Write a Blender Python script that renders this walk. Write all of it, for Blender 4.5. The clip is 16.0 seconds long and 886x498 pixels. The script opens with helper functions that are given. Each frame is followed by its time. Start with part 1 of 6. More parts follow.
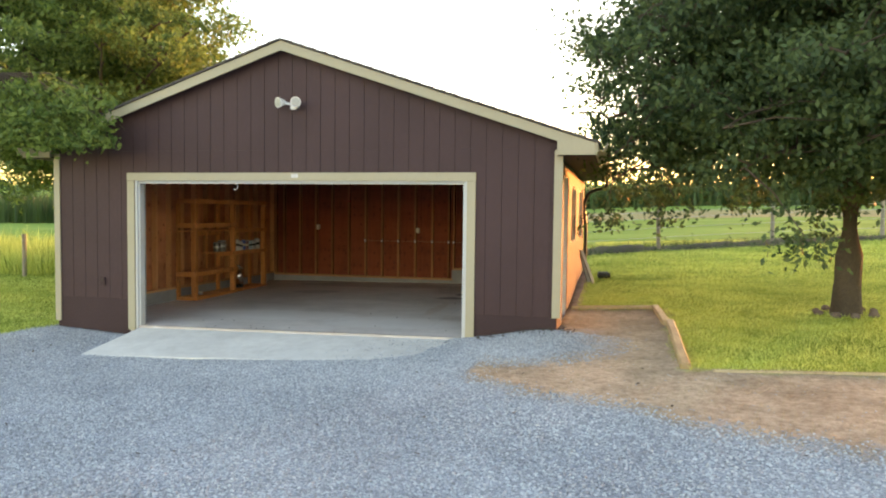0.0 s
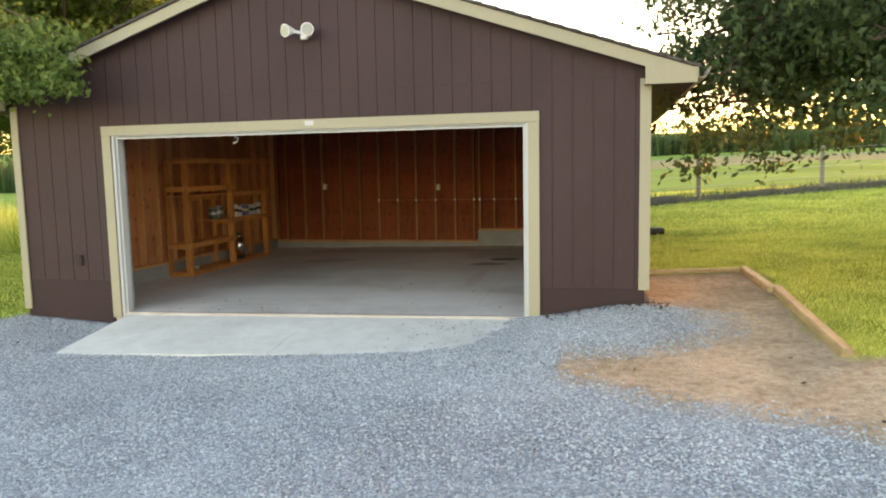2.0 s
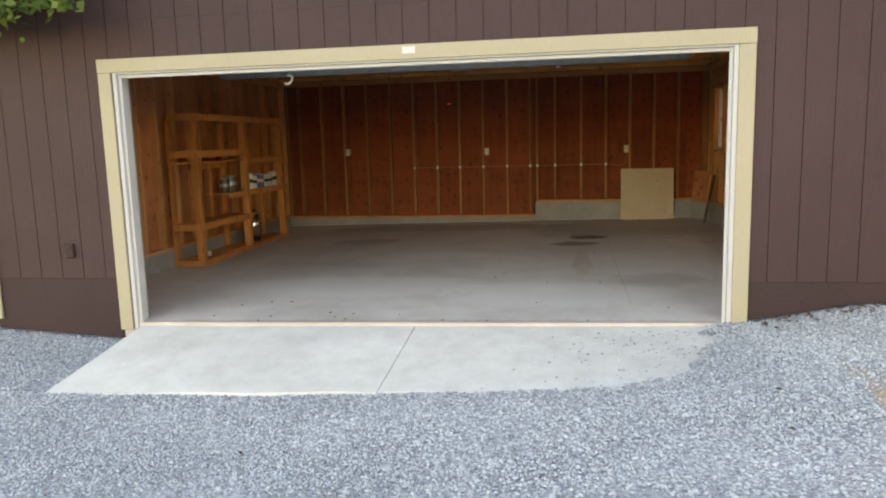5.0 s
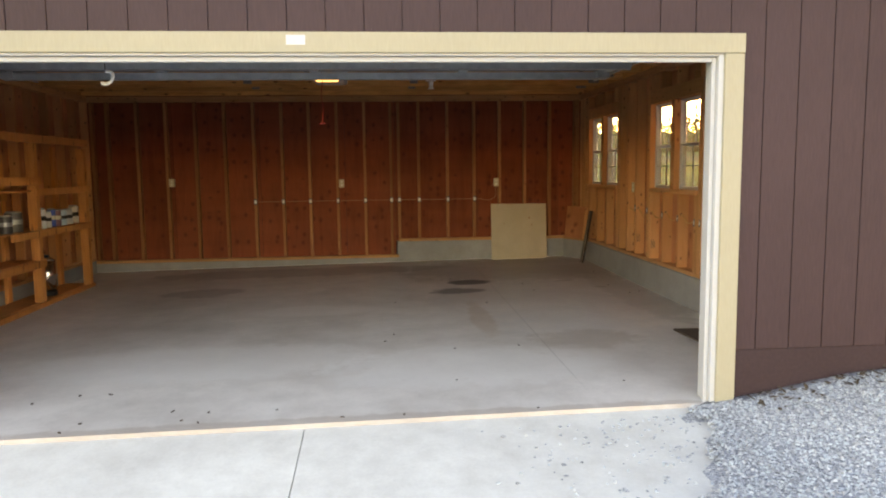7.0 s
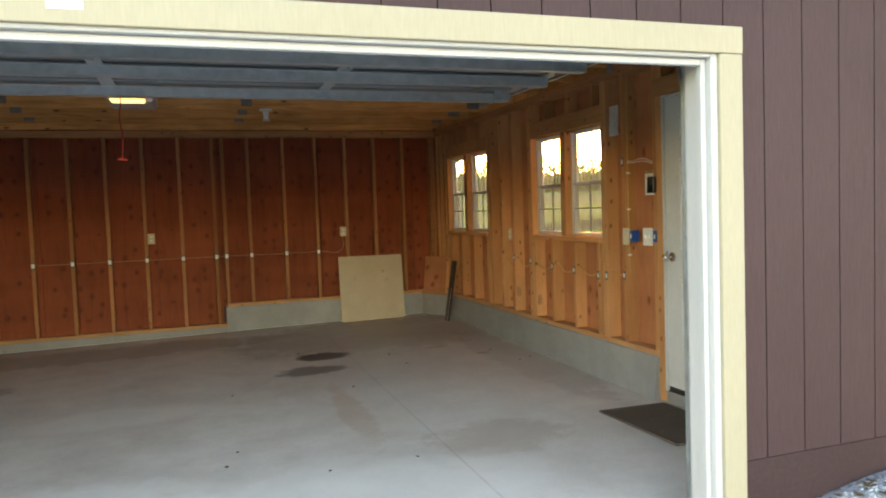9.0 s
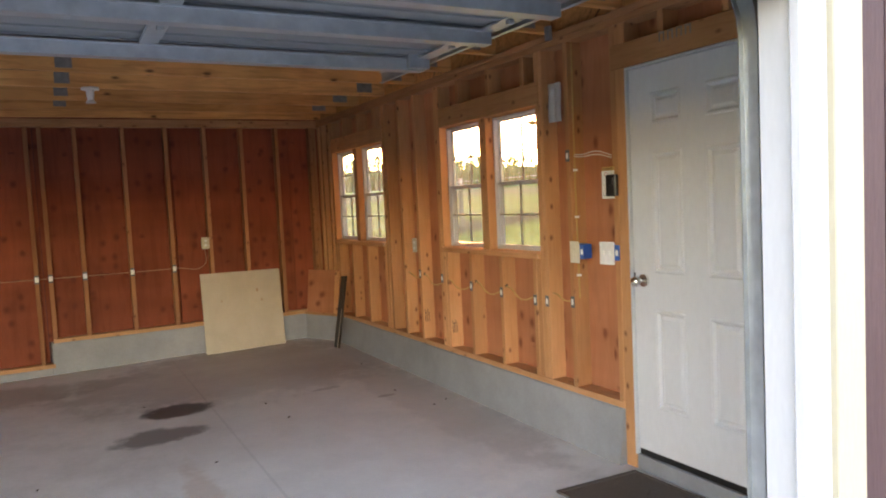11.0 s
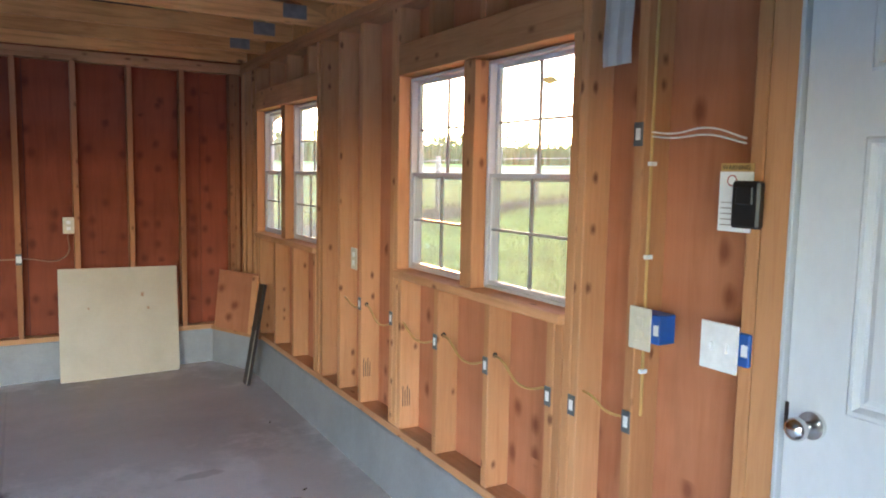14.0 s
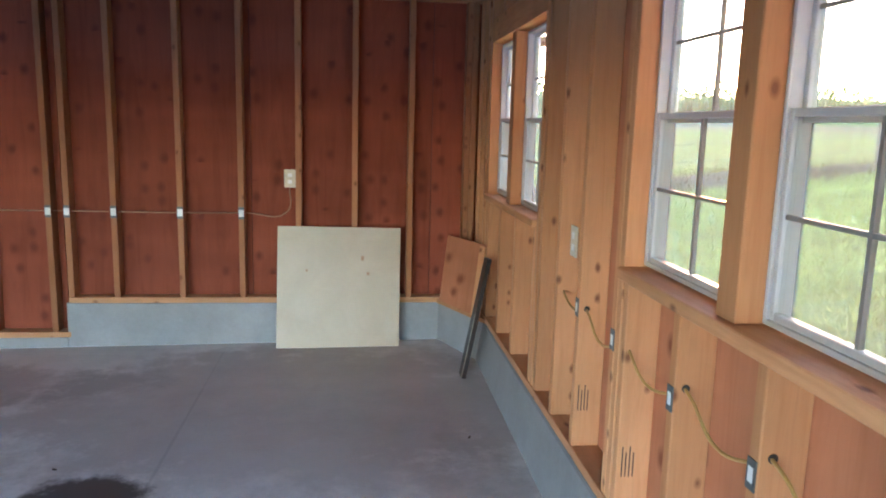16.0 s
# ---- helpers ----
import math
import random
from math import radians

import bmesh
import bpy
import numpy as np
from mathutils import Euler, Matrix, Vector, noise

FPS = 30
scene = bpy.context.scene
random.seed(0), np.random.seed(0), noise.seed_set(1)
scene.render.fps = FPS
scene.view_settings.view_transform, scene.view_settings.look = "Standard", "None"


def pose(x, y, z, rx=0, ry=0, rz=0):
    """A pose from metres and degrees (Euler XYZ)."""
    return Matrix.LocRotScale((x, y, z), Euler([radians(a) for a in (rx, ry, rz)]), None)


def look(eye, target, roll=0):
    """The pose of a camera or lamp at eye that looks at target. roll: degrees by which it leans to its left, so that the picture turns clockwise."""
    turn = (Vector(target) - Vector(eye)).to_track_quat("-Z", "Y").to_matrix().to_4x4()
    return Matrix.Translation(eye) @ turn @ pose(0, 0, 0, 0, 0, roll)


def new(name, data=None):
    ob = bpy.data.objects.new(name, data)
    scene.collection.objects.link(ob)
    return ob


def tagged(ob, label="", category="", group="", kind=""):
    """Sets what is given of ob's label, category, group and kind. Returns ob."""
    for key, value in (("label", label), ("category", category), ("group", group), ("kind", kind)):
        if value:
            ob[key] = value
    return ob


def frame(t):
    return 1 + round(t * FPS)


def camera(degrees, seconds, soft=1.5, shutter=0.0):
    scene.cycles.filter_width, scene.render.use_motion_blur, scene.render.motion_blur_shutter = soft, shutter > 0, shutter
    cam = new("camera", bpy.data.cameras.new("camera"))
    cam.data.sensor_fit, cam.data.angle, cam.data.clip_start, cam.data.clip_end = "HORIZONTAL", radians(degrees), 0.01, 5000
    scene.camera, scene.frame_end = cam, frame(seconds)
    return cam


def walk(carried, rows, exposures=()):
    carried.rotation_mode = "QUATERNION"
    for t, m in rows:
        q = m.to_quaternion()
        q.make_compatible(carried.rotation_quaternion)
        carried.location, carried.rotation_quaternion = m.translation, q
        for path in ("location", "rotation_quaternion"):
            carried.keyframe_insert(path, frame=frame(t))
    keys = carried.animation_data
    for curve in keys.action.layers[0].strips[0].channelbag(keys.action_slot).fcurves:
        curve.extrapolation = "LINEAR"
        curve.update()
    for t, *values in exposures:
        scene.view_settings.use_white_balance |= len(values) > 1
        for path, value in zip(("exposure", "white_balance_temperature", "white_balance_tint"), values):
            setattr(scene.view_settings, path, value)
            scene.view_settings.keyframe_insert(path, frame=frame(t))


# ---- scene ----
cam = camera(62.7, 16.0, soft=2.0)
PATH = [
    (0, (0.277, 0.597, 1.918), (-0.188, 2.54, 1.818), 0.7),
    (0.5, (0.063, 1.012, 1.909), (-0.401, 2.95, 1.747), 0.5),
    (1, (-0.225, 1.436, 1.893), (-0.703, 3.372, 1.731), -0.4),
    (1.5, (-0.519, 1.803, 1.873), (-0.96, 3.744, 1.676), -0.9),
    (2, (-0.798, 2.197, 1.863), (-1.238, 4.136, 1.645), -1.1),
    (2.5, (-1.136, 2.527, 1.804), (-1.534, 4.473, 1.572), -1.5),
    (3, (-1.459, 2.889, 1.782), (-1.835, 4.835, 1.515), -0.9),
    (3.4, (-1.749, 3.13, 1.754), (-2.122, 5.077, 1.492), 0.8),
    (3.5, (-1.818, 3.179, 1.745), (-2.178, 5.129, 1.484), -0.2),
    (4, (-2.181, 3.491, 1.709), (-2.525, 5.439, 1.417), -0.6),
    (4.2, (-2.309, 3.629, 1.708), (-2.684, 5.57, 1.403), -0.9),
    (6.3, (-3.336, 5.044, 1.69), (-3.354, 7.027, 1.435), -2.8),
    (6.5, (-3.389, 5.213, 1.686), (-3.331, 7.197, 1.438), -2.6),
    (7, (-3.501, 5.643, 1.698), (-3.336, 7.624, 1.48), -0.7),
    (7.5, (-3.62, 6.029, 1.671), (-3.317, 7.998, 1.492), -0.5),
    (8, (-3.627, 6.46, 1.676), (-3.201, 8.408, 1.519), -1.4),
    (8.5, (-3.602, 6.842, 1.706), (-3.046, 8.758, 1.566), -1.1),
    (9, (-3.611, 7.201, 1.732), (-2.964, 9.09, 1.624), -2.0),
    (9.2, (-3.571, 7.351, 1.725), (-2.897, 9.231, 1.617), -2.0),
    (11.3, (-3.111, 8.782, 1.821), (-2.137, 10.525, 1.695), -2.3),
    (11.5, (-3.029, 8.944, 1.793), (-2.052, 10.686, 1.682), -1.3),
    (12, (-2.873, 9.282, 1.83), (-1.798, 10.965, 1.714), -0.6),
    (12.5, (-2.64, 9.561, 1.862), (-1.583, 11.256, 1.761), -0.5),
    (13, (-2.474, 9.884, 1.883), (-1.438, 11.59, 1.765), 0.3),
    (13.5, (-2.336, 10.194, 1.902), (-1.283, 11.886, 1.729), 0.4),
    (14, (-2.101, 10.368, 1.909), (-1.103, 12.09, 1.71), 1.1),
    (14.5, (-1.908, 10.621, 1.884), (-1.087, 12.432, 1.663), 1.3),
    (15, (-1.751, 10.919, 1.879), (-1.059, 12.779, 1.638), 0.2),
    (15.5, (-1.528, 11.133, 1.871), (-1.014, 13.047, 1.598), 1.0),
    (16, (-1.371, 11.366, 1.87), (-1.135, 13.324, 1.537), 1.5),
]
walk(cam, [(t, look(eye, target, roll)) for t, eye, target, roll in PATH],
     exposures=[(0, 3.3, 8450, 25), (3.5, 3.55, 9300, 29), (6.5, 3.85, 9300, 34), (8.5, 4.15, 9000, 35), (9, 4.25, 8200, 25), (11.5, 4.95, 7400, 40), (12.5, 5.25, 7000, 40), (13, 5.22, 6000, 34), (14, 5.2, 5700, 31), (14.5, 5.25, 5250, 19), (15.5, 5.22, 5050, 17), (16, 5.24, 5250, 27)])

# ---- world, sun ----
SUN_AZ, SUN_EL = 29.5, 4.5
world = bpy.data.worlds.new("evening_sky")
scene.world = world
world.use_nodes = True
wn = world.node_tree
sky = wn.nodes.new("ShaderNodeTexSky")
sky.sky_type = 'NISHITA'
sky.sun_disc = False
sky.sun_elevation = radians(SUN_EL)
sky.sun_rotation = radians(SUN_AZ)
sky.air_density, sky.dust_density, sky.ozone_density = 1.0, 0.6, 1.5
wn.links.new(sky.outputs[0], wn.nodes["Background"].inputs[0])
wn.nodes["Background"].inputs[1].default_value = 0.15
sun = bpy.data.lights.new("sun", 'SUN')
sun.energy, sun.angle, sun.color = 0.8, radians(5.0), (1.0, 0.36, 0.09)
sun_ob = new("sun", sun)
sa, se = radians(SUN_AZ), radians(SUN_EL)
sun_way = Vector((math.sin(sa) * math.cos(se), math.cos(sa) * math.cos(se), math.sin(se)))
sun_ob.matrix_world = look(sun_way * 50, (0, 0, 0))


# ---- materials ----
def mat(name, rough=0.6, metal=0.0, spec=0.5):
    m = bpy.data.materials.new(name)
    m.use_nodes = True
    b = m.node_tree.nodes["Principled BSDF"]
    b.inputs["Roughness"].default_value = rough
    b.inputs["Metallic"].default_value = metal
    b.inputs["Specular IOR Level"].default_value = spec
    return m, m.node_tree, b


def node(nt, kind, **kw):
    n = nt.nodes.new(kind)
    for k, v in kw.items():
        if k in n.inputs:
            n.inputs[k].default_value = v
    return n


def ramp(nt, fac, stops):
    r = nt.nodes.new("ShaderNodeValToRGB")
    while len(r.color_ramp.elements) < len(stops):
        r.color_ramp.elements.new(0.5)
    for e, (p, c) in zip(r.color_ramp.elements, stops):
        e.position, e.color = p, (*c, 1)
    nt.links.new(fac, r.inputs[0])
    return r.outputs[0]


def mixc(nt, fac, a, b, mode='MIX'):
    m = nt.nodes.new("ShaderNodeMix")
    m.data_type, m.blend_type = 'RGBA', mode
    for sock, v in ((m.inputs[0], fac), (m.inputs[6], a), (m.inputs[7], b)):
        if isinstance(v, (int, float)):
            sock.default_value = v
        elif isinstance(v, tuple):
            sock.default_value = (*v, 1)
        else:
            nt.links.new(v, sock)
    return m.outputs[2]


def math_n(nt, op, a, b=None, c=None):
    m = nt.nodes.new("ShaderNodeMath")
    m.operation = op
    for sock, v in zip(m.inputs, (a, b, c)):
        if v is None:
            continue
        if isinstance(v, (int, float)):
            sock.default_value = v
        else:
            nt.links.new(v, sock)
    return m.outputs[0]


def coords(nt, scale=(1, 1, 1), world_space=False, shift=False):
    out = None
    if world_space:
        out = nt.nodes.new("ShaderNodeNewGeometry").outputs["Position"]
    else:
        out = nt.nodes.new("ShaderNodeTexCoord").outputs["Object"]
    if shift:
        rnd = nt.nodes.new("ShaderNodeObjectInfo").outputs["Random"]
        mul = nt.nodes.new("ShaderNodeVectorMath")
        mul.operation = 'MULTIPLY_ADD'
        comb = nt.nodes.new("ShaderNodeCombineXYZ")
        for i, k in enumerate((37.0, 53.0, 71.0)):
            nt.links.new(math_n(nt, 'MULTIPLY', rnd, k), comb.inputs[i])
        mul.inputs[1].default_value = (1, 1, 1)
        nt.links.new(out, mul.inputs[0])
        nt.links.new(comb.outputs[0], mul.inputs[2])
        out = mul.outputs[0]
    mp = nt.nodes.new("ShaderNodeMapping")
    mp.inputs["Scale"].default_value = scale
    nt.links.new(out, mp.inputs[0])
    return mp.outputs[0]


def noise_n(nt, vec, scale, detail=4, rough=0.55, dist=0.0):
    n = node(nt, "ShaderNodeTexNoise", Scale=scale, Detail=detail, Roughness=rough, Distortion=dist)
    nt.links.new(vec, n.inputs["Vector"])
    return n.outputs["Fac"]


def bump(nt, bsdf, height, strength=0.3, dist=0.01):
    b = node(nt, "ShaderNodeBump", Strength=strength, Distance=dist)
    nt.links.new(height, b.inputs["Height"])
    nt.links.new(b.outputs[0], bsdf.inputs["Normal"])


def painted(name, col, rough=0.55, vary=0.12, grain=(6, 6, 1), bumpy=0.15, dirt=None, random_pieces=False):
    m, nt, b = mat(name, rough, 0.0, 0.2)
    v = coords(nt, grain, shift=random_pieces)
    n1 = noise_n(nt, v, 9, 6, 0.65)
    n2 = noise_n(nt, coords(nt, (1, 1, 1), True), 0.9, 3)
    lo, hi = tuple(c * (1 - vary) for c in col), tuple(min(1, c * (1 + vary)) for c in col)
    c1 = ramp(nt, n1, [(0.3, lo), (0.7, hi)])
    c2 = ramp(nt, n2, [(0.3, (1 - vary,) * 3), (0.7, (1 + vary * 0.5,) * 3)])
    c = mixc(nt, 1.0, c1, c2, 'MULTIPLY')
    if dirt:
        n3 = noise_n(nt, coords(nt, (1, 1, 1), True), 5.0, 8, 0.7)
        c = mixc(nt, ramp(nt, n3, [(0.58, (0, 0, 0)), (0.75, (0.7, 0.7, 0.7))]), c, dirt)
    nt.links.new(c, b.inputs["Base Color"])
    bump(nt, b, n1, bumpy, 0.004)
    return m


def wood(name, light, dark, grain=(14, 14, 0.9), rough=0.7, knots=True, knot_col=(0.2, 0.08, 0.035), knot_scale=(15, 3.4), keep=0.68, spread=0.25, rows=0.0, size=1.0):
    """Sawn timber with its grain along local z; grain gives the stretch, rows gathers the knots in bands across the sheet."""
    m, nt, b = mat(name, rough, 0.0, 0.25)
    v = coords(nt, grain, shift=True)
    n1 = noise_n(nt, v, 3.0, 6, 0.62, 0.8)
    c = ramp(nt, n1, [(0.28, dark), (0.55, light), (0.8, tuple(x * 0.82 for x in light))])
    rnd = nt.nodes.new("ShaderNodeObjectInfo").outputs["Random"]
    isl = nt.nodes.new("ShaderNodeNewGeometry").outputs["Random Per Island"]
    r = math_n(nt, 'FRACT', math_n(nt, 'ADD', rnd, isl))
    c = mixc(nt, 1.0, c, ramp(nt, r, [(0, (1 - spread, 1 - spread * 1.2, 1 - spread * 1.4)), (1, (1.0 + spread * 0.4,) * 3)]), 'MULTIPLY')
    big = noise_n(nt, coords(nt, (1, 1, 0.5), shift=True), 2.2, 3)
    c = mixc(nt, 1.0, c, ramp(nt, big, [(0.3, (0.8, 0.78, 0.75)), (0.7, (1.08, 1.08, 1.08))]), 'MULTIPLY')
    if knots:
        # knots on a flat chart: along the grain, and the sum of the two ways across it
        along = min(range(3), key=lambda i: grain[i])
        sp = nt.nodes.new("ShaderNodeSeparateXYZ")
        nt.links.new(coords(nt, (1, 1, 1), shift=True), sp.inputs[0])
        across = math_n(nt, 'ADD', sp.outputs[(along + 1) % 3], sp.outputs[(along + 2) % 3])
        cb = nt.nodes.new("ShaderNodeCombineXYZ")
        nt.links.new(math_n(nt, 'MULTIPLY', across, knot_scale[0]), cb.inputs[0])
        nt.links.new(math_n(nt, 'MULTIPLY', sp.outputs[along], knot_scale[1]), cb.inputs[1])
        vo = node(nt, "ShaderNodeTexVoronoi", Scale=1.0)
        vo.voronoi_dimensions = '2D'
        nt.links.new(cb.outputs[0], vo.inputs["Vector"])
        wob = math_n(nt, 'ADD', vo.outputs["Distance"], math_n(nt, 'MULTIPLY', math_n(nt, 'SUBTRACT', n1, 0.5), 0.25))
        k = ramp(nt, wob, [(0.06 * size, (1, 1, 1)), (0.13 * size, (0.6, 0.6, 0.6)), (0.24 * size, (0, 0, 0))])
        sep = nt.nodes.new("ShaderNodeSeparateColor")
        nt.links.new(vo.outputs["Color"], sep.inputs[0])
        limit = keep
        if rows:
            sp2 = nt.nodes.new("ShaderNodeSeparateXYZ")
            nt.links.new(nt.nodes.new("ShaderNodeNewGeometry").outputs["Position"], sp2.inputs[0])
            cz = nt.nodes.new("ShaderNodeCombineXYZ")
            nt.links.new(sp2.outputs[2], cz.inputs[2])
            nt.links.new(math_n(nt, 'MULTIPLY', sp2.outputs[0], 0.12), cz.inputs[0])
            band = noise_n(nt, cz.outputs[0], 3.6, 2, 0.5)
            limit = math_n(nt, 'ADD', keep, math_n(nt, 'MULTIPLY', math_n(nt, 'SUBTRACT', 0.5, band), rows))
            c = mixc(nt, 1.0, c, ramp(nt, band, [(0.35, (1.06, 1.06, 1.06)), (0.7, (0.84, 0.78, 0.76))]), 'MULTIPLY')
        k = math_n(nt, 'MULTIPLY', k, math_n(nt, 'GREATER_THAN', sep.outputs[0], limit))
        c = mixc(nt, math_n(nt, 'MULTIPLY', k, 0.88), c, knot_col)
    nt.links.new(c, b.inputs["Base Color"])
    bump(nt, b, n1, 0.25, 0.004)
    return m


def plain(name, col, rough=0.5, metal=0.0, vary=0.08, scale=30):
    m, nt, b = mat(name, rough, metal)
    n = noise_n(nt, coords(nt, (1, 1, 1)), scale, 4)
    nt.links.new(ramp(nt, n, [(0.3, tuple(c * (1 - vary) for c in col)), (0.7, tuple(min(1, c * (1 + vary)) for c in col))]), b.inputs["Base Color"])
    rr = nt.nodes.new("ShaderNodeMapRange")
    rr.inputs[3].default_value, rr.inputs[4].default_value = max(0.02, rough - 0.1), min(1, rough + 0.1)
    nt.links.new(n, rr.inputs[0])
    nt.links.new(rr.outputs[0], b.inputs["Roughness"])
    return m


M_SIDING = painted("brown_siding_paint", (0.064, 0.0365, 0.0385), 0.6, 0.13, (14, 14, 1.2), 0.35, random_pieces=True)
M_SKIRT = painted("brown_skirt_paint", (0.054, 0.031, 0.0325), 0.65, 0.15, (5, 5, 5), 0.2)
M_TRIM = painted("cream_trim_paint", (0.385, 0.345, 0.25), 0.5, 0.05, (12, 12, 1.5), 0.12)
M_WHITE = painted("white_jamb_paint", (0.50, 0.51, 0.515), 0.45, 0.04, (8, 8, 2), 0.08)
M_DOOR = painted("white_door_paint", (0.60, 0.605, 0.61), 0.38, 0.03, (4, 4, 2), 0.05)
M_STUD = wood("pine_stud", (0.62, 0.31, 0.142), (0.54, 0.252, 0.108), knot_scale=(13, 8), keep=0.80, knot_col=(0.16, 0.055, 0.025), size=0.8)
# back-wall studs: the same pine with the deep garage's shade put in the colour
M_STUD_B = wood("shaded_pine_stud", (0.42, 0.195, 0.09), (0.35, 0.152, 0.068), knot_scale=(13, 8), keep=0.80, size=0.8)
M_STUD_X = wood("pine_plate", (0.56, 0.30, 0.145), (0.44, 0.22, 0.10), (0.9, 14, 14), knot_scale=(13, 7.0), keep=0.78, size=0.8)
M_STUD_Y = wood("pine_plate_long", (0.62, 0.32, 0.15), (0.50, 0.24, 0.105), (14, 0.9, 14), knot_scale=(13, 7.0), keep=0.80, size=0.8)
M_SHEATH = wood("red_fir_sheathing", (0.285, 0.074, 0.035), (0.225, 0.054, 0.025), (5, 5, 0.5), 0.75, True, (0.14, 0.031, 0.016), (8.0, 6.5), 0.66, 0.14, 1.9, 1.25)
# side-wall sheathing: more orange sheets, brightened further for window glow put in the colour
M_SHEATH_R = wood("brightened_orange_fir", (0.56, 0.235, 0.118), (0.48, 0.188, 0.087), (5, 5, 0.5), 0.75, True, (0.21, 0.065, 0.03), (8.5, 5.5), 0.70, 0.14, 1.4, 1.1)
M_SHELF = wood("orange_shelf_timber", (0.68, 0.29, 0.10), (0.53, 0.20, 0.06))
M_CHORD = wood("truss_chord_timber", (0.82, 0.42, 0.15), (0.50, 0.225, 0.07), (0.7, 9, 9), keep=0.84, size=0.8, knot_scale=(12, 5), knot_col=(0.10, 0.04, 0.015))
M_DECK = wood("roof_deck_panel", (0.30, 0.17, 0.08), (0.2, 0.1, 0.045), (3, 3, 3), 0.8, False)
M_LOG = wood("pale_landscape_timber", (0.55, 0.42, 0.24), (0.36, 0.26, 0.14), (9, 1.0, 9), knots=False)
M_GREYWOOD = wood("weathered_post", (0.36, 0.33, 0.28), (0.2, 0.18, 0.15), knots=False)
M_SHINGLE = painted("dark_asphalt_shingle", (0.095, 0.085, 0.08), 0.9, 0.3, (30, 30, 30), 0.5)
M_STEEL = plain("galvanised_steel", (0.37, 0.395, 0.40), 0.36, 0.5, 0.15, 14)
M_ZINC = plain("dull_zinc_plate", (0.13, 0.135, 0.14), 0.5, 0.4, 0.15, 20)
M_TRUSS_PLATE = plain("dull_truss_plate", (0.20, 0.185, 0.165), 0.6, 0.2, 0.2, 25)
M_PANEL = plain("grey_door_steel", (0.20, 0.212, 0.215), 0.45, 0.0, 0.08, 6)
M_BLACK = plain("black_plastic", (0.015, 0.015, 0.015), 0.4)
M_GUTTER = plain("dark_brown_metal", (0.035, 0.024, 0.02), 0.4, 0.3)
M_PLASTIC = plain("white_plastic", (0.78, 0.78, 0.76), 0.4)
M_IVORY = plain("ivory_plastic", (0.62, 0.56, 0.42), 0.4)
M_BLUE = plain("blue_plastic", (0.015, 0.09, 0.33), 0.45)
M_CHROME = plain("satin_chrome", (0.7, 0.68, 0.64), 0.22, 1.0, 0.05)
M_PAPER = plain("white_paper", (0.75, 0.75, 0.74), 0.8, 0, 0.04)
M_WIRE_Y = plain("yellow_cable", (0.5, 0.30, 0.09), 0.5)
M_WIRE_T = plain("tan_cable", (0.36, 0.2, 0.11), 0.5)
M_WIRE_W = plain("white_cable", (0.7, 0.68, 0.62), 0.5)
M_ROPE = plain("red_rope", (0.42, 0.03, 0.02), 0.7)
M_INK = plain("dark_ink", (0.03, 0.025, 0.02), 0.8)
M_VINYL = plain("white_vinyl", (0.52, 0.52, 0.54), 0.35, 0, 0.04)
M_MUNTIN = plain("muntin_bar", (0.22, 0.21, 0.20), 0.4)

# hardboard sheet
M_BOARD, nt, b = mat("tan_hardboard", 0.42)
n1 = noise_n(nt, coords(nt), 2.4, 6, 0.6, 0.4)
n2 = noise_n(nt, coords(nt), 45, 3)
c = ramp(nt, n1, [(0.3, (0.43, 0.355, 0.245)), (0.60, (0.49, 0.415, 0.30)), (0.70, (0.38, 0.31, 0.215))])
nt.links.new(mixc(nt, 1.0, c, ramp(nt, n2, [(0.3, (0.985,) * 3), (0.7, (1.012,) * 3)]), 'MULTIPLY'), b.inputs["Base Color"])
bump(nt, b, n2, 0.06, 0.002)


